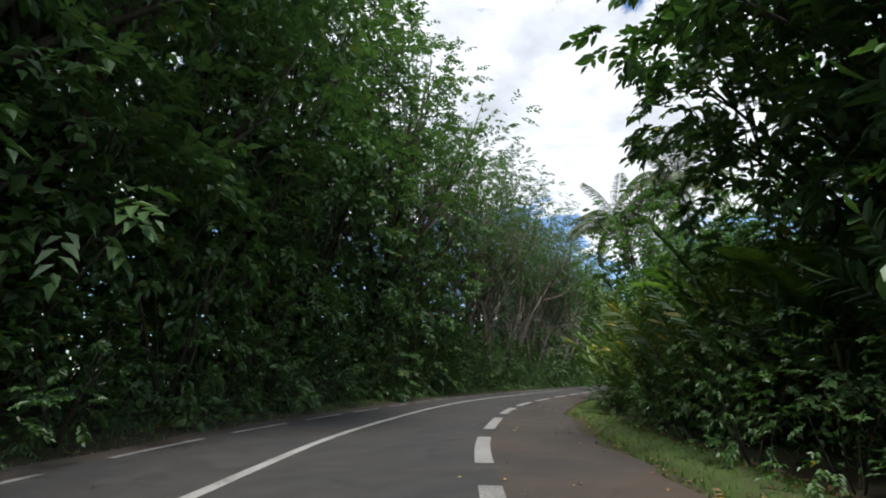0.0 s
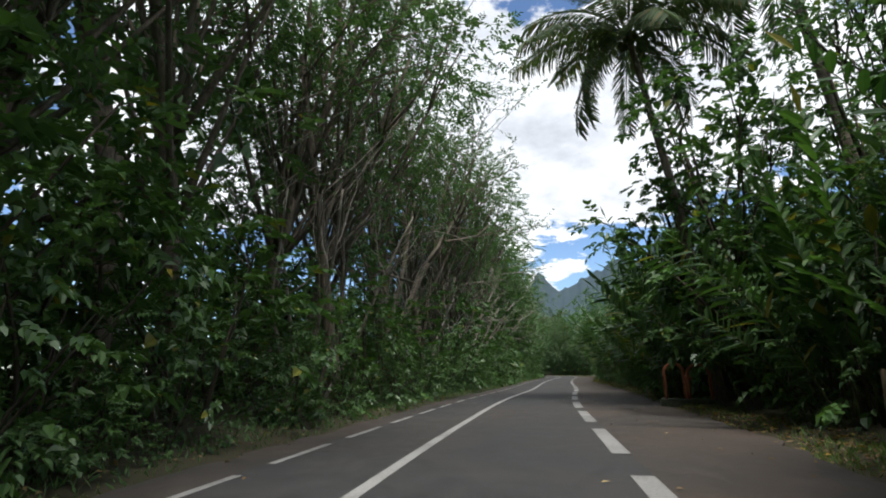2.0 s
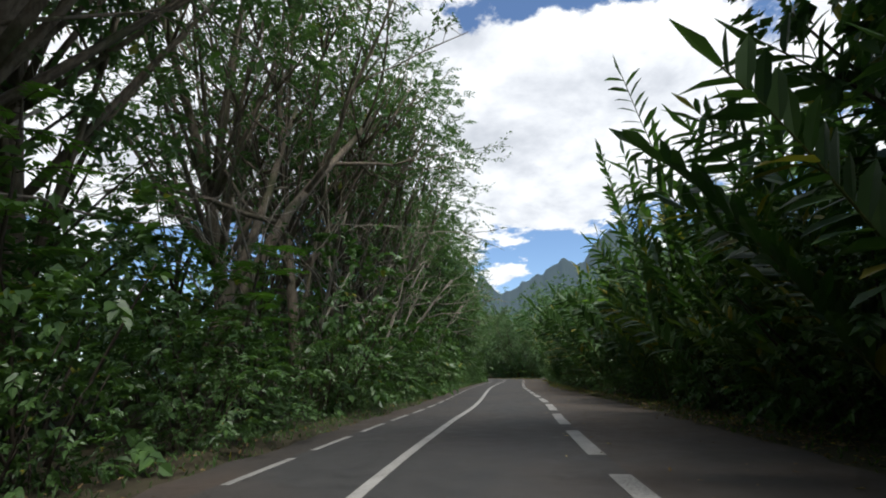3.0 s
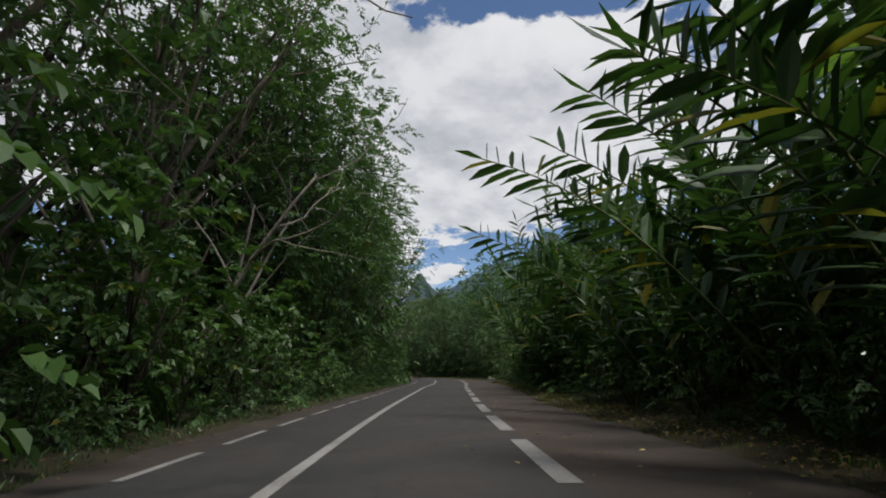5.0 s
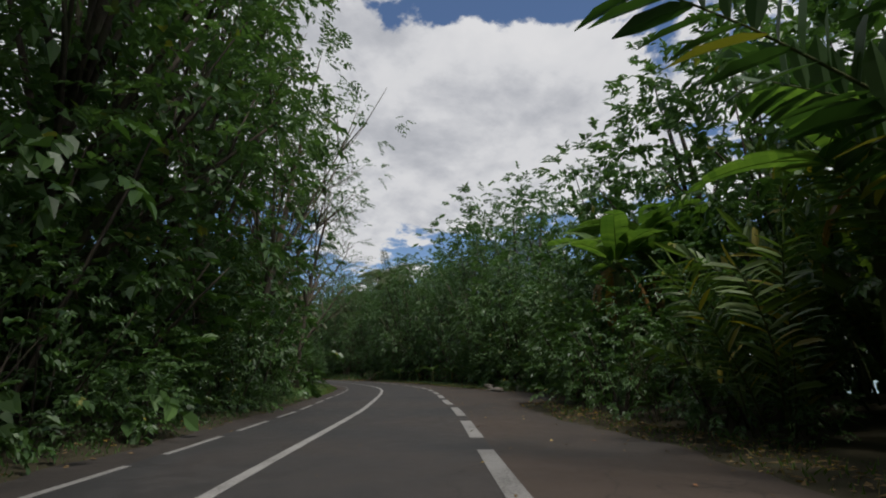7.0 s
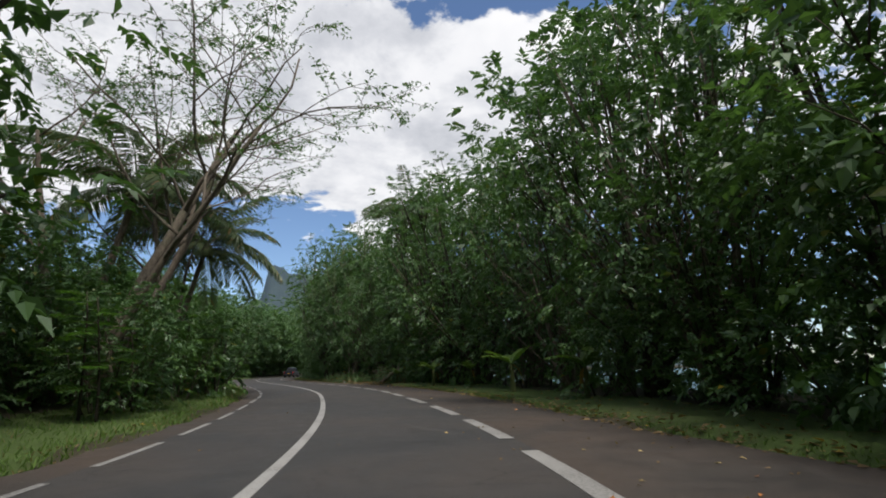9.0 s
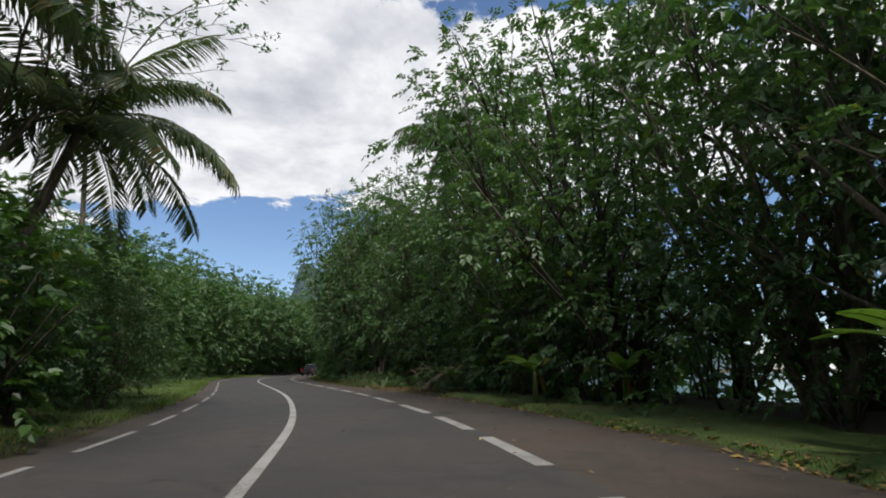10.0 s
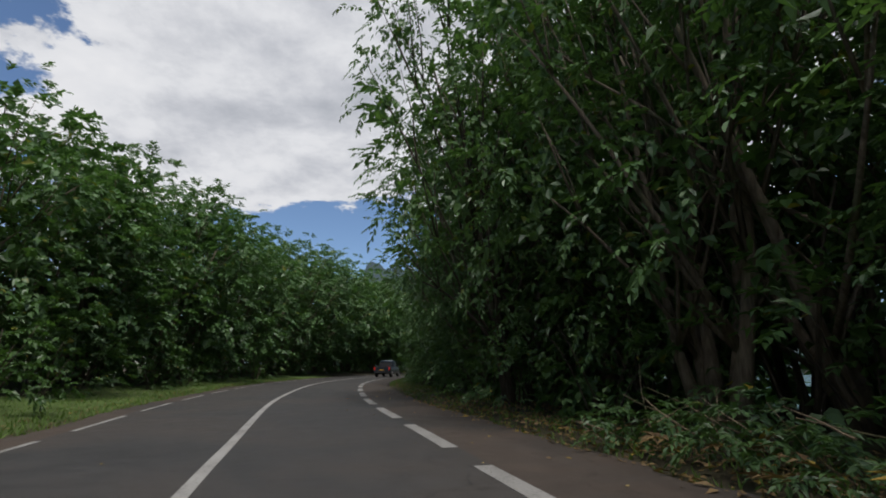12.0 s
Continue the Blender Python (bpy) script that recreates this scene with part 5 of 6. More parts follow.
for grove, k, x, y, sc, tr in ((LIGHT, 0, 52.0, 152.4, 0.5, 0.4), (LIGHT, 1, 51.2, 148.8, 0.48, 2.0), (BUSH, 2, 51.6, 146.2, 0.9, 1.0), (BUSH, 0, 50.4, 143.4, 1.0, 0.3), (LIGHT, 0, 49.4, 138.0, 0.45, 1.0), (LIGHT, 1, 50.6, 157.5, 0.8, 1.0),
                               (BIG, 1, 65.2, 139.5, 0.85, 0.6), (BIG, 0, 19.4, 39.5, 0.82, 1.2), (ROUND, 0, 57.2, 107.6, 1.0, 0.4), (ROUND, 1, 55.6, 103.6, 1.0, 1.7), (ROUND, 1, 58.6, 111.6, 1.05, 2.9), (BUSH, 0, 54.6, 108.6, 1.3, 0.5), (BUSH, 2, 53.4, 104.6, 1.2, 2.5), (BUSH, 1, 56.0, 110.8, 1.4, 1.5), (BUSH, 0, 66.4, 156.4, 1.5, 0.5), (BUSH, 2, 66.8, 159.4, 1.4, 1.5), (BUSH, 1, 65.6, 153.6, 1.4, 2.5), (BUSH, 0, 66.6, 163.0, 1.4, 3.5),
                               (BACK, 1, 53.6, 96.6, 0.78, 0.7), (BACK, 0, 56.6, 101.4, 0.72, 2.0), (BACK, 0, 68.0, 183.0, 0.92, 1.1), (BACK, 1, 69.4, 177.0, 0.95, 2.6)):
    at_xy(grove, k, x, y, sc, tr)
for k, q in enumerate((166, 171.5, 177, 182.5, 188, 194)):
    x, y, _ = on_road(q, 15.5)
    at_xy(BACK, k % 2, x, y, 0.86 + 0.05 * (k % 3), 1.3 * k)
at_xy(BIG, 0, 64.7, 180.6, 0.95, 0.9, 1.4)
at_xy(BIG, 2, 65.2, 173.4, 1.05, 2.2, 1.25)
at_xy(BIG, 2, 66.0, 186.0, 0.95, 4.0, 1.3)
at_xy(PALE, 0, 47.6, 140.8, 1.0, 0.3)
at_xy(PALE, 1, 49.4, 147.2, 1.0, 1.3)
at_xy(PALE, 1, 46.0, 129.0, 1.15, 3.0)

# ---------------------------------------------------------------- grass and fallen leaves
def build_grass(name, s0, s1, lo, hi, count, tall, label, material=M_GRASS, seed=5):
    rng = np.random.RandomState(seed)
    s = rng.uniform(s0, s1, count)
    off = np.array([lo(q) for q in s]) + rng.uniform(0, 1, count) ** 1.3 * np.array([hi(q) - lo(q) for q in s])
    xy = np.array([on_road(a, o)[:2] for a, o in zip(s, off)])
    z = ground_height(xy[:, 0], xy[:, 1])
    base = np.c_[xy, z - 0.02]
    up = np.c_[rng.normal(0, 0.5, (count, 2)), np.ones(count)]
    b = Builder()
    ln = tall * rng.uniform(0.4, 1.3, count)
    b.leaves(base, up, rng.normal(size=(count, 3)), ln, 0.02 + 0.05 * ln, 0.1, 0.35)
    tagged(new(name, b.mesh(name, material)), label, "grass", kind="stuff")


def build_litter(name, s0, s1, lo, hi, count, size, label, material, seed=6, category="leaf litter", squeeze=1.5):
    rng = np.random.RandomState(seed)
    s = rng.uniform(s0, s1, count)
    u = rng.uniform(0, 1, count) ** squeeze
    off = np.array([hi(q) for q in s]) + u * np.array([lo(q) - hi(q) for q in s])
    xy = np.array([on_road(a, o)[:2] for a, o in zip(s, off)])
    z = np.maximum(ground_height(xy[:, 0], xy[:, 1]), np.where(np.abs(off) < 9, -0.2, -9)) 
    inside = np.array([-interp(a, EDGE_L) < o < interp(a, EDGE_R) for a, o in zip(s, off)])
    z = np.where(inside, 0.012, z + 0.03)
    b = Builder()
    way = np.c_[rng.normal(size=(count, 2)), rng.uniform(-0.1, 0.25, count)]
    nor = np.c_[rng.normal(0, 0.3, (count, 2)), np.ones(count)]
    ln = size * rng.uniform(0.4, 1.5, count)
    b.leaves(np.c_[xy, z], way, nor, ln, ln * 0.5, 0.15)
    tagged(new(name, b.mesh(name, material)), label, category, kind="stuff")


def build_turf(name, s0, s1, lo, hi, label, seed):
    """A thin strip of turf laid over the soil, its outer edge ragged."""
    rng = np.random.RandomState(seed)
    ss, us = np.arange(s0, s1, 0.6), np.linspace(0, 1, 8)
    q, u = np.meshgrid(ss, us, indexing="ij")
    rag = np.repeat(rng.uniform(-0.5, 0.3, len(ss))[:, None], len(us), 1)
    off = np.array([[lo(a) + w * (hi(a) - lo(a) + g * np.sign(hi(a) - lo(a))) for a, w, g in zip(*r)] for r in zip(q, u, rag)])
    xy = np.array([on_road(a, o)[:2] for a, o in zip(q.ravel(), off.ravel())])
    z = ground_height(xy[:, 0], xy[:, 1]) + 0.05 - 0.09 * (np.abs(u.ravel() - 0.5) > 0.49)
    n = len(us)
    i, j = np.meshgrid(np.arange(len(ss) - 1), np.arange(n - 1), indexing="ij")
    a = (i * n + j).ravel()
    tris = np.concatenate([np.stack([a, a + 1, a + n + 1], 1), np.stack([a, a + n + 1, a + n], 1)])
    if lo(s0) < 0:
        tris = tris[:, ::-1]
    tagged(new(name, quick_mesh(name, np.c_[xy, z], tris[:, ::-1], M_TURF, True)), label, "grass", kind="structure")


edge_r, edge_l = (lambda q: interp(q, EDGE_R)), (lambda q: -interp(q, EDGE_L))
for k, q in enumerate(range(168, 216, 4)):
    x, y, _ = on_road(q + 0.7 * math.sin(k * 2.1), edge_l(q) - 2.6 - 0.5 * math.sin(k * 1.7))
    at_xy(BUSH, (0, 1, 3, 0, 2, 3)[k % 6], x, y, 0.8 + 0.15 * math.sin(k * 2.7), 0.9 * k)
for k in range(46):
    q = 6 + 2.3 * k + 0.6 * math.sin(k * 3.1)
    x, y, _ = on_road(q, edge_l(q) - 1.25 - 0.3 * math.sin(k * 1.9))
    at_xy(BUSH, 3, x, y, 0.72 + 0.16 * math.sin(k * 2.3), 1.1 * k)
build_turf("verge", 109, 225, lambda q: edge_l(q) - 0.05, lambda q: edge_l(q) - 4.2, "grassy verge between road and thicket", 1)
build_turf("verge", 122, 158, lambda q: edge_r(q) + 0.05, lambda q: edge_r(q) + 3.6, "strip of mown turf beside the shoulder", 2)
build_turf("verge", -10, 26, lambda q: edge_r(q) + 0.15, lambda q: edge_r(q) + 1.2, "weedy strip below the hedge", 3)
build_grass("verge_grass", 118, 215, lambda q: edge_l(q) - 0.02, lambda q: edge_l(q) - 3.6, 36000, 0.15, "short bright grass on the verge of the bend", seed=1)
build_grass("verge_grass", 124, 157, lambda q: edge_r(q) + 0.05, lambda q: edge_r(q) + 3.2, 18000, 0.09, "mown green grass strip beside the shoulder", seed=2)
build_grass("verge_grass", 165, 215, lambda q: edge_r(q) + 0.05, lambda q: edge_r(q) + 2.2, 6000, 0.14, "thin grass under the hibiscus trees", seed=7)
build_grass("verge_grass", -8, 30, lambda q: edge_r(q) + 0.02, lambda q: edge_r(q) + 1.2, 12000, 0.12, "weedy grass strip below the hedge", seed=3)
build_grass("verge_grass", 30, 108, lambda q: edge_r(q) + 0.1, lambda q: edge_r(q) + 1.5, 6000, 0.12, "sparse weeds below the ginger hedge", seed=8)
build_grass("verge_grass", -10, 120, lambda q: edge_l(q) - 0.02, lambda q: edge_l(q) - 1.6, 15000, 0.13, "dark weeds at the forest edge", M_BUSH, seed=4)
build_litter("leaf_litter", -8, 110, edge_r, lambda q: edge_r(q) + 1.3, 11000, 0.085, "fallen brown leaves along the shoulder", M_DRY, 11, squeeze=0.9)
build_litter("leaf_litter", 110, 200, edge_r, lambda q: edge_r(q) + 2.2, 4500, 0.10, "fallen brown leaves on the grass strip", M_DRY, 12, squeeze=0.8)
build_litter("leaf_litter", -8, 200, lambda q: edge_l(q) - 0.9, lambda q: edge_l(q) + 0.15, 3500, 0.08, "fallen leaves at the foot of the forest", M_DRY, 13, squeeze=0.7)
build_litter("leaf_litter", -8, 200, lambda q: 2.6, lambda q: edge_r(q), 900, 0.06, "scattered leaves on the dusty shoulder", M_DRY, 14, squeeze=2.0)
build_litter("leaf_litter", -8, 200, lambda q: -2.4, lambda q: 3.4, 160, 0.06, "a few leaves blown over the asphalt", M_DRY, 15, squeeze=1.0)


# ---------------------------------------------------------------- small things by the road
M_RUST = plain("rusty_paint", (0.34, 0.11, 0.05), 0.7, 0.0, 0.35, 14.0)
M_CONCRETE = ground_like("mossy_concrete", 9.0, [(0.35, (0.045, 0.055, 0.03)), (0.7, (0.13, 0.125, 0.095))])
M_WOOD = bark_material("weathered_wood", (0.10, 0.075, 0.045), (0.27, 0.21, 0.13), (14, 14, 1.5))
M_WHITE = plain("sign_white", (0.72, 0.68, 0.66), 0.5, 0.0, 0.08)
M_PINK = plain("sign_red", (0.60, 0.12, 0.12), 0.5, 0.0, 0.1)


def hoop(parent, x, width, height, lean, name="hoop"):
    b = Builder()
    a = np.linspace(0, np.pi, 13)
    r = width / 2
    top = [(x - r * math.cos(q), lean * (height - r + r * math.sin(q)), height - r + r * math.sin(q)) for q in a]
    path = [(x - r, 0, -0.25), (x - r, lean * 0.4, 0.4)] + top + [(x + r, lean * 0.4, 0.4), (x + r, 0, -0.25)]
    b.tube(np.array(path), 0.038, 8)
    return part(name, b.mesh(name, M_RUST, True), parent)


build_litter("leaf_litter", -8, 200, lambda q: 2.2, lambda q: edge_r(q) + 0.4, 320, 0.075, "yellow, pale and red leaves fallen on the shoulder", M_FALLEN, 16, squeeze=1.2)
build_litter("leaf_litter", 120, 185, lambda q: edge_r(q) - 0.2, lambda q: edge_r(q) + 3.0, 7000, 0.13, "thick brown leaf fall under the hibiscus trees", M_DRY, 17, squeeze=0.9)


def build_hoops():
    x, y = 16.9, 45.5
    base = Builder()
    base.box((-0.72, -0.26, -0.22), (0.62, 0.32, 0.03))
    pad = tagged(empty("pipe_guard", pose(x, y, height_at(x, y) + 0.1, 0, 0, -38) @ Matrix.Scale(1.22, 4)), "pair of rusty orange pipe hoops on a mossy concrete slab", "pipe guard")
    part("slab", base.mesh("slab", M_CONCRETE), pad, "mossy concrete slab")
    hoop(pad, -0.36, 0.46, 0.90, 0.12)
    hoop(pad, 0.20, 0.50, 0.86, -0.10)
    v = Builder()
    v.tube([(-0.05, 0, -0.1), (-0.05, 0, 0.5)], 0.05, 8)
    v.tube([(-0.05, 0, 0.5), (-0.05, 0, 0.55), (-0.05, 0, 0.62)], [0.09, 0.09, 0.05], 8)
    part("valve", v.mesh("valve", M_RUST, True), pad, "rusty valve spindle")


def build_posts():
    for x, y, hgt, rad, lean in ((13.6, 37.4, 1.0, 0.12, 3),):
        b = Builder()
        b.tube([(0, 0, -0.3), (0, 0, hgt * 0.5), (0.01, 0, hgt - 0.02), (0.01, 0, hgt)], [rad, rad * 0.97, rad * 0.95, rad * 0.82], 9)
        ob = tagged(new("wooden_post", b.mesh("wooden_post", M_WOOD, True)), "short weathered wooden post in the verge", "post", "posts along the verge")
        ob.matrix_basis = pose(x, y, height_at(x, y), lean, lean * 0.6, 20)


def build_sign():
    x, y = 46.1, 130.6
    z = height_at(x, y)
    ob = tagged(empty("road_sign", pose(x, y, z, 0, -5, 22)), "tilted white board with red lettering on a post", "sign")
    b = Builder()
    b.tube([(0, 0, -0.3), (0, 0, 0.95 - z)], 0.03, 7)
    part("post", b.mesh("post", M_WOOD, True), ob)
    b = Builder()
    b.box((-0.72, -0.04, 0.90 - z), (0.72, -0.015, 1.22 - z))
    board = part("board", b.mesh("board", M_WHITE), ob)
    for x0, x1, z0, z1 in ((-0.6, -0.2, 1.06, 1.14), (-0.12, 0.22, 1.06, 1.14), (0.3, 0.6, 1.06, 1.14), (-0.45, 0.4, 0.95, 1.0)):
        b = Builder()
        b.box((x0, -0.047, z0 - z), (x1, -0.041, z1 - z))
        part("lettering", b.mesh("lettering", M_PINK), board)


def build_log(x0, y0, x1, y1, rad, label, seed):
    rng = np.random.RandomState(seed)
    n = 7
    px, py = np.linspace(x0, x1, n), np.linspace(y0, y1, n)
    z = ground_height(px, py) + rad * 0.9
    path = np.c_[px + rng.normal(0, 0.08, n), py + rng.normal(0, 0.08, n), z + rng.uniform(0, 0.06, n)]
    b = Builder()
    b.tube(path, rad * np.linspace(1, 0.6, n), 8)
    for k in range(5):
        i = rng.randint(1, n - 1)
        d = np.array([rng.normal(), rng.normal(), rng.uniform(-0.05, 0.12)])
        b.tube(limb_path(path[i], d, rng.uniform(0.4, 0.9), 0.0, 0.15, rng, 4), rad * 0.35 * np.linspace(1, 0.4, 5), 5)
    tagged(new("fallen_log", b.mesh("fallen_log", M_DEADWOOD, True)), label, "log", "cut wood on the verge")


def build_pile(x, y, turn, length, width, high, sticks, leaves, label, seed):
    rng = np.random.RandomState(seed)
    ob = tagged(empty("brush_pile", pose(x, y, height_at(x, y), 0, 0, math.degrees(turn))), label, "brush pile", "brush piles on the verge")
    for k in range(sticks):
        b = Builder()
        a = rng.normal(0, 0.8)
        ln = rng.uniform(0.5, 1.0) * (1 + 1.2 * rng.rand() ** 3)
        c = np.array([rng.uniform(-width, width) * 0.45, rng.uniform(-length, length) * 0.42, 0.02])
        c[2] = high * rng.uniform(0.05, 1.0) * (1 - abs(c[1]) / length)
        d = np.array([math.sin(a), math.cos(a), rng.uniform(-0.15, 0.6)])
        b.tube(limb_path(c - d * ln * 0.5 + [0, 0, 0.05], d, ln, rng.uniform(-0.3, 0.3), 0.10, rng, 5), rng.uniform(0.006, 0.014) * (1 + 1.3 * rng.rand() ** 3) * np.linspace(1, 0.4, 6), 5)
        part("branch", b.mesh("branch", M_STICK, True), ob)
    b = Builder()
    for k in range(leaves):
        c = np.array([rng.uniform(-width, width) * 0.5, rng.uniform(-length, length) * 0.5, 0])
        c[2] = high * rng.uniform(0.0, 0.9) * (1 - abs(c[1]) / length)
        cluster(b, c, 0.42, 48, rng, 0.13, 0.45, 0.5, 0.4)
    tagged(part("foliage", b.mesh("foliage", M_TREE), ob), kind="stuff")
    b = Builder()
    for k in range(leaves // 2):
        c = np.array([rng.uniform(-width, width) * 0.55, rng.uniform(-length, length) * 0.55, 0.03])
        cluster(b, c, 0.4, 16, rng, 0.2, 0.3, 0.25, 0.3)
    tagged(part("dry_leaves", b.mesh("dry_leaves", M_DRY), ob), "dry brown leaves and straw", kind="stuff")


M_STICK = bark_material("cut_branches", (0.11, 0.08, 0.05), (0.29, 0.22, 0.14), (10, 10, 2))


def build_stump(x, y, label):
    """A cut trunk that curves up out of the heap, with two lopped side limbs."""
    rng = np.random.RandomState(12)
    z = height_at(x, y)
    path = np.array([(x + dx, y + dy, z + dz) for dx, dy, dz in ((-0.25, -0.2, 0.05), (0.05, -0.15, 0.28), (0.4, -0.05, 0.52), (0.8, 0.05, 0.78), (1.2, 0.1, 0.98), (1.55, 0.3, 1.05))])
    ob = tagged(empty("cut_trunk", pose(0, 0, 0)), label, "cut trunk", "cut wood on the verge")
    b = Builder()
    b.tube(path, np.array([0.15, 0.16, 0.14, 0.13, 0.12, 0.115]), 10)
    part("trunk", b.mesh("trunk", M_STICK, True), ob)
    for i, d in ((2, (0.5, -0.6, 0.5)), (4, (0.3, 0.5, 0.8))):
        b = Builder()
        b.tube(limb_path(path[i], d, 0.7, 0.0, 0.08, rng, 4), 0.06 * np.linspace(1, 0.75, 5), 7)
        part("limb", b.mesh("limb", M_STICK, True), ob)


build_hoops()
build_posts()
build_sign()
build_log(54.8, 118.6, 57.4, 123.6, 0.15, "pale fallen trunk on the edge of the lay-by", 1)
build_log(56.2, 118.8, 58.6, 121.2, 0.07, "thin fallen branch lying on the dirt", 2)
build_log(62.4, 165.2, 62.9, 167.6, 0.06, "cut pale branch at the edge of the shoulder", 3)
build_stump(63.6, 159.1, "thick curved cut trunk lying in the brush heap")
build_pile(64.5, 159.4, 0.1, 5.0, 2.2, 1.3, 90, 46, "heap of cut pale branches beside the shoulder", 4)
build_pile(63.6, 166.6, 0.0, 5.5, 2.0, 0.9, 48, 60, "heap of cut leafy branches along the shoulder", 5)
build_pile(63.3, 171.4, 0.0, 5.0, 1.6, 0.7, 18, 44, "long heap of straw and cut twigs at the bend", 6)
build_pile(50.2, 167.2, 0.0, 5.0, 1.8, 0.8, 22, 24, "heap of cut branches on the grass verge", 7)
build_pile(44.6, 127.8, -0.4, 3.0, 1.4, 0.5, 14, 6, "small heap of cut branches at the forest foot", 8)

# ---------------------------------------------------------------- vehicles on the road ahead
M_TYRE = plain("tyre_rubber", (0.02, 0.02, 0.02), 0.85)
M_RIM = plain("alloy_rim", (0.45, 0.45, 0.46), 0.35, 0.8)
M_GLASS = plain("tinted_glass", (0.015, 0.018, 0.02), 0.08)
M_LAMP = plain("red_lamp", (0.55, 0.03, 0.02), 0.25)
M_PLATE = plain("yellow_plate", (0.75, 0.42, 0.05), 0.5)
M_DARK = plain("black_plastic", (0.02, 0.02, 0.022), 0.6)


def car_paint(name, color):
    m, t, b = material(name)
    t.links.new(ramp(t, noise_tex(t, object_pos(t), 3.0, 4.0), [(0.3, tuple(c * 0.85 for c in color)), (0.7, color)]), b.inputs["Base Color"])
    b.inputs["Roughness"].default_value, b.inputs["Metallic"].default_value = 0.3, 0.3
    b.inputs["Coat Weight"].default_value = 0.6
    return m


def loft(name, rings, mat, parent, bevel=0.05, label=""):
    """A closed body lofted through rings of (y, half width low, half width high, z low, z high), edges rounded."""
    bm = bmesh.new()
    rows = []
    for y, wl, wh, z0, z1 in rings:
        rows.append([bm.verts.new(p) for p in ((-wl, y, z0), (wl, y, z0), (wh, y, z1), (-wh, y, z1))])
    for a, c in zip(rows, rows[1:]):
        for k in range(4):
            bm.faces.new((a[k], a[(k + 1) % 4], c[(k + 1) % 4], c[k]))
    bm.faces.new(rows[0][::-1])
    bm.faces.new(rows[-1])
    bmesh.ops.recalc_face_normals(bm, faces=bm.faces)
    bmesh.ops.bevel(bm, geom=list(bm.edges), offset=bevel, segments=2, affect="EDGES", profile=0.6)
    me = bpy.data.meshes.new(name)
    bm.to_mesh(me)
    bm.free()
    me.materials.append(mat)
    me.polygons.foreach_set("use_smooth", [True] * len(me.polygons))
    return part(name, me, parent, label)


def slab(name, lo, hi, mat, parent, bevel=0.012, label=""):
    (a, b, c), (d, e, f) = lo, hi
    bm = bmesh.new()
    bmesh.ops.create_cube(bm, size=1, matrix=Matrix.Translation(((a + d) / 2, (b + e) / 2, (c + f) / 2)) @ Matrix.Diagonal((d - a, e - b, f - c, 1)))
    bmesh.ops.bevel(bm, geom=list(bm.edges), offset=bevel, segments=2, affect="EDGES")
    me = bpy.data.meshes.new(name)
    bm.to_mesh(me)
    bm.free()
    me.materials.append(mat)
    return part(name, me, parent, label)


def wheel(parent, x, y, r=0.38, w=0.25):
    b = Builder()
    s = 1 if x > 0 else -1
    b.tube([(x - s * w / 2, y, r), (x - s * w / 2.4, y, r), (x + s * w / 2.4, y, r), (x + s * w / 2, y, r)], [r * 0.9, r, r, r * 0.9], 22)
    w_ob = part("wheel", b.mesh("wheel", M_TYRE, True), parent, "black rubber tyre")
    b = Builder()
    b.tube([(x + s * w * 0.3, y, r), (x + s * (w / 2 + 0.012), y, r)], [r * 0.62, r * 0.58], 16)
    part("rim", b.mesh("rim", M_RIM, True), w_ob, "silver alloy rim")


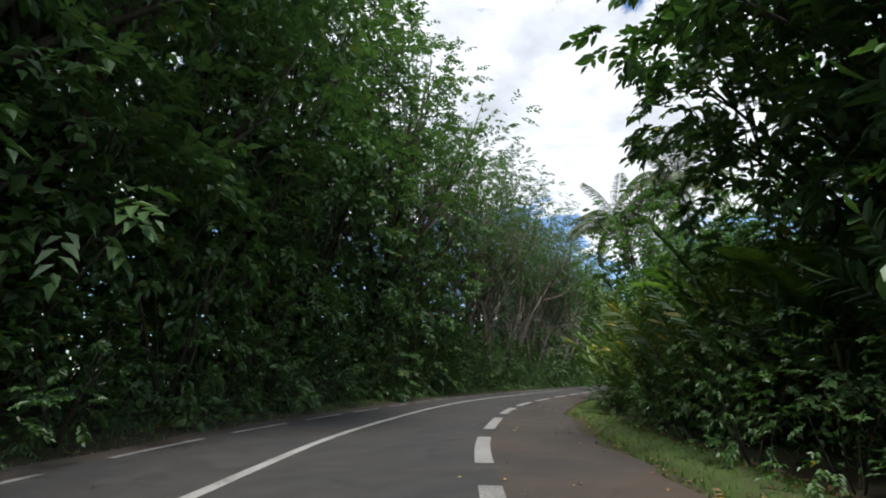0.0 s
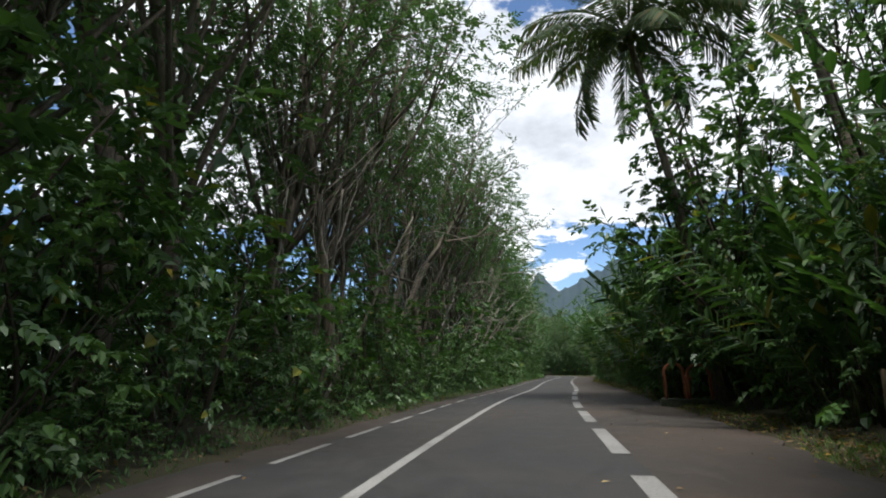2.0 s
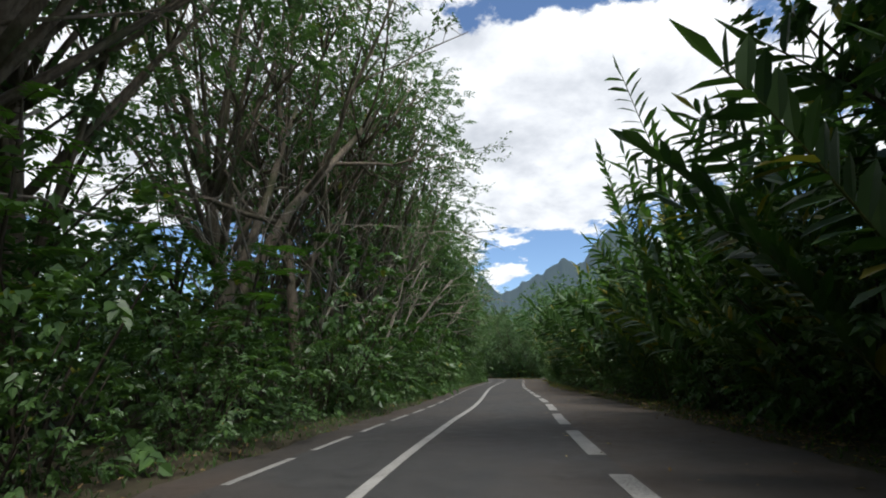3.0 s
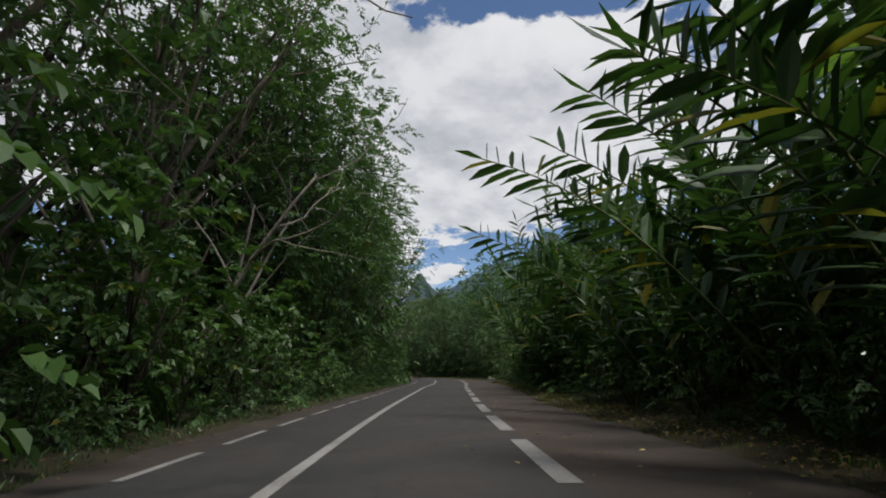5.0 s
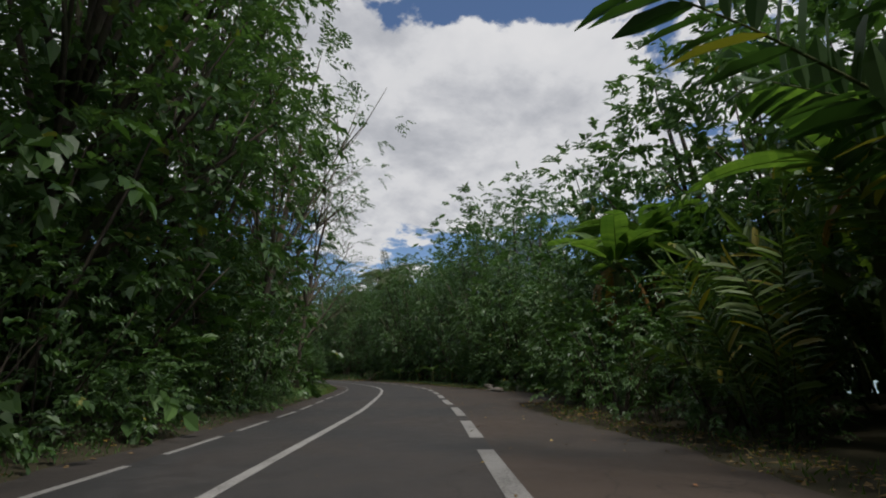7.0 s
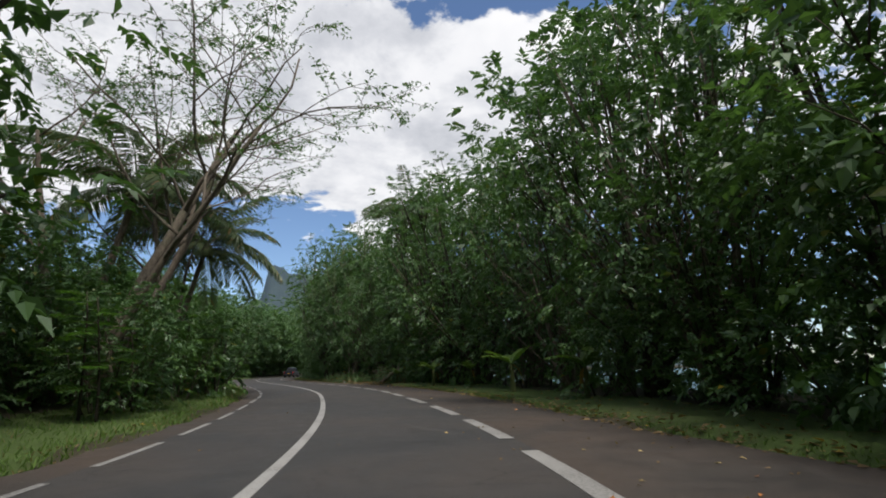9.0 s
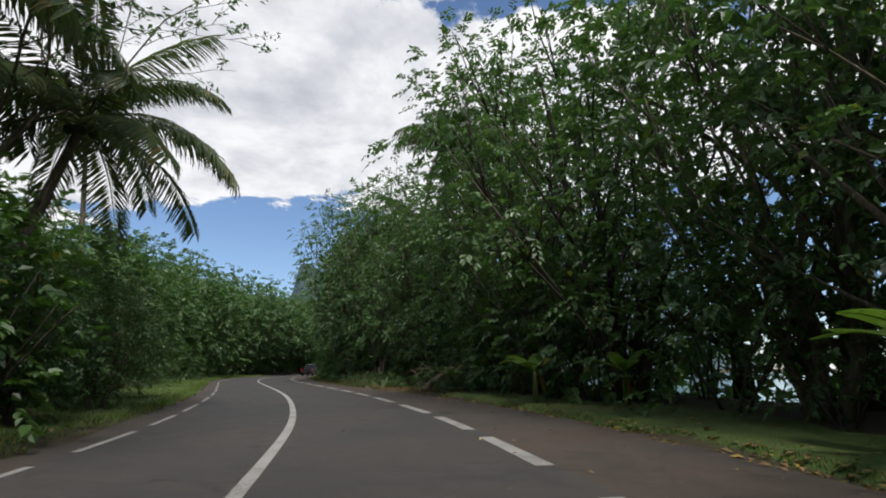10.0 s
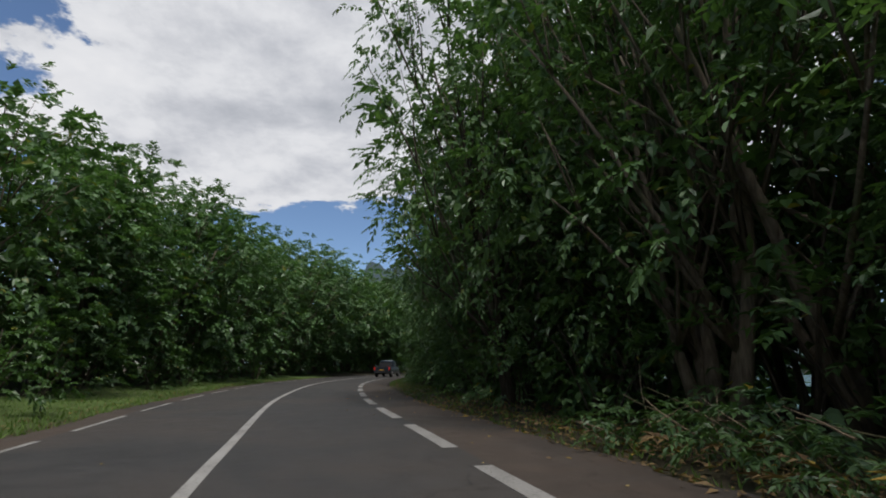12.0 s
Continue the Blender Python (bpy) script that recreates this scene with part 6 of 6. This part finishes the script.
def build_vehicle(name, label, color, x, y, heading, bed):
    paint = car_paint(name + "_paint", color)
    ob = tagged(empty(name, pose(x, y, 0.004, 0, 0, math.degrees(heading))), label, "car", "vehicles on the road")
    loft("body", [(-2.55, 0.82, 0.88, 0.48, 1.02), (-2.2, 0.90, 0.93, 0.36, 1.06), (1.2, 0.92, 0.93, 0.34, 1.06), (2.1, 0.90, 0.88, 0.36, 1.02), (2.6, 0.78, 0.72, 0.46, 0.86)], paint, ob, 0.06)
    rear = -0.75 if bed else -2.35
    loft("cab", [(rear, 0.84, 0.66, 1.03, 1.74 if bed else 1.62), (rear + 0.25, 0.86, 0.70, 1.03, 1.82), (0.55, 0.86, 0.70, 1.03, 1.80), (1.35, 0.82, 0.62, 1.03, 1.10)], paint, ob, 0.05)
    slab("rear_window", (-0.62, rear - 0.035, 1.2), (0.62, rear + 0.02, 1.62), M_GLASS, ob, 0.01, "dark rear window")
    slab("windscreen", (-0.62, 0.86, 1.22), (0.62, 0.94, 1.52), M_GLASS, ob, 0.01, "dark windscreen")
    for sgn in (-1, 1):
        slab("side_window", (sgn * 0.80 - 0.025, rear + 0.25, 1.2), (sgn * 0.80 + 0.025, 0.55, 1.58), M_GLASS, ob, 0.01, "dark side window")
        slab("tail_light", (sgn * 0.80 - 0.09, -2.575, 0.74), (sgn * 0.80 + 0.09, -2.50, 1.06), M_LAMP, ob, 0.012, "red tail light")
        slab("mirror", (sgn * 1.0 - 0.09, 0.62, 1.08), (sgn * 1.0 + 0.09, 0.72, 1.24), M_DARK, ob, 0.02, "black door mirror")
        for yy in (-1.6, 1.65):
            wheel(ob, sgn * 0.82, yy)
    slab("bumper", (-0.86, -2.72, 0.46), (0.86, -2.50, 0.62), M_DARK, ob, 0.03, "dark rear bumper")
    slab("number_plate", (-0.26, -2.60, 0.70), (0.26, -2.555, 0.82), M_PLATE, ob, 0.004, "plain yellow number plate")
    if bed:
        slab("tailgate", (-0.74, -2.60, 0.66), (0.74, -2.545, 1.05), paint, ob, 0.02)
        slab("bed_floor", (-0.72, -2.3, 1.055), (0.72, -0.8, 1.075), M_DARK, ob, 0.004, "black bed liner")
        slab("roll_bar", (-0.72, -0.95, 1.05), (0.72, -0.86, 1.55), M_DARK, ob, 0.03, "black sports bar behind the cab")
    else:
        for sgn in (-1, 1):
            slab("roof_rail", (sgn * 0.6 - 0.03, -1.9, 1.80), (sgn * 0.6 + 0.03, 0.3, 1.86), M_DARK, ob, 0.01, "black roof rail")


px, py, ph = on_road(226.0, 1.7)
build_vehicle("pickup_truck", "dark blue pickup truck seen from behind on the road", (0.02, 0.03, 0.045), px, py, ph, True)
px, py, ph = on_road(242.0, 1.7)
build_vehicle("estate_car", "dark grey off-road car driving ahead of the pickup", (0.06, 0.06, 0.055), px, py, ph, False)
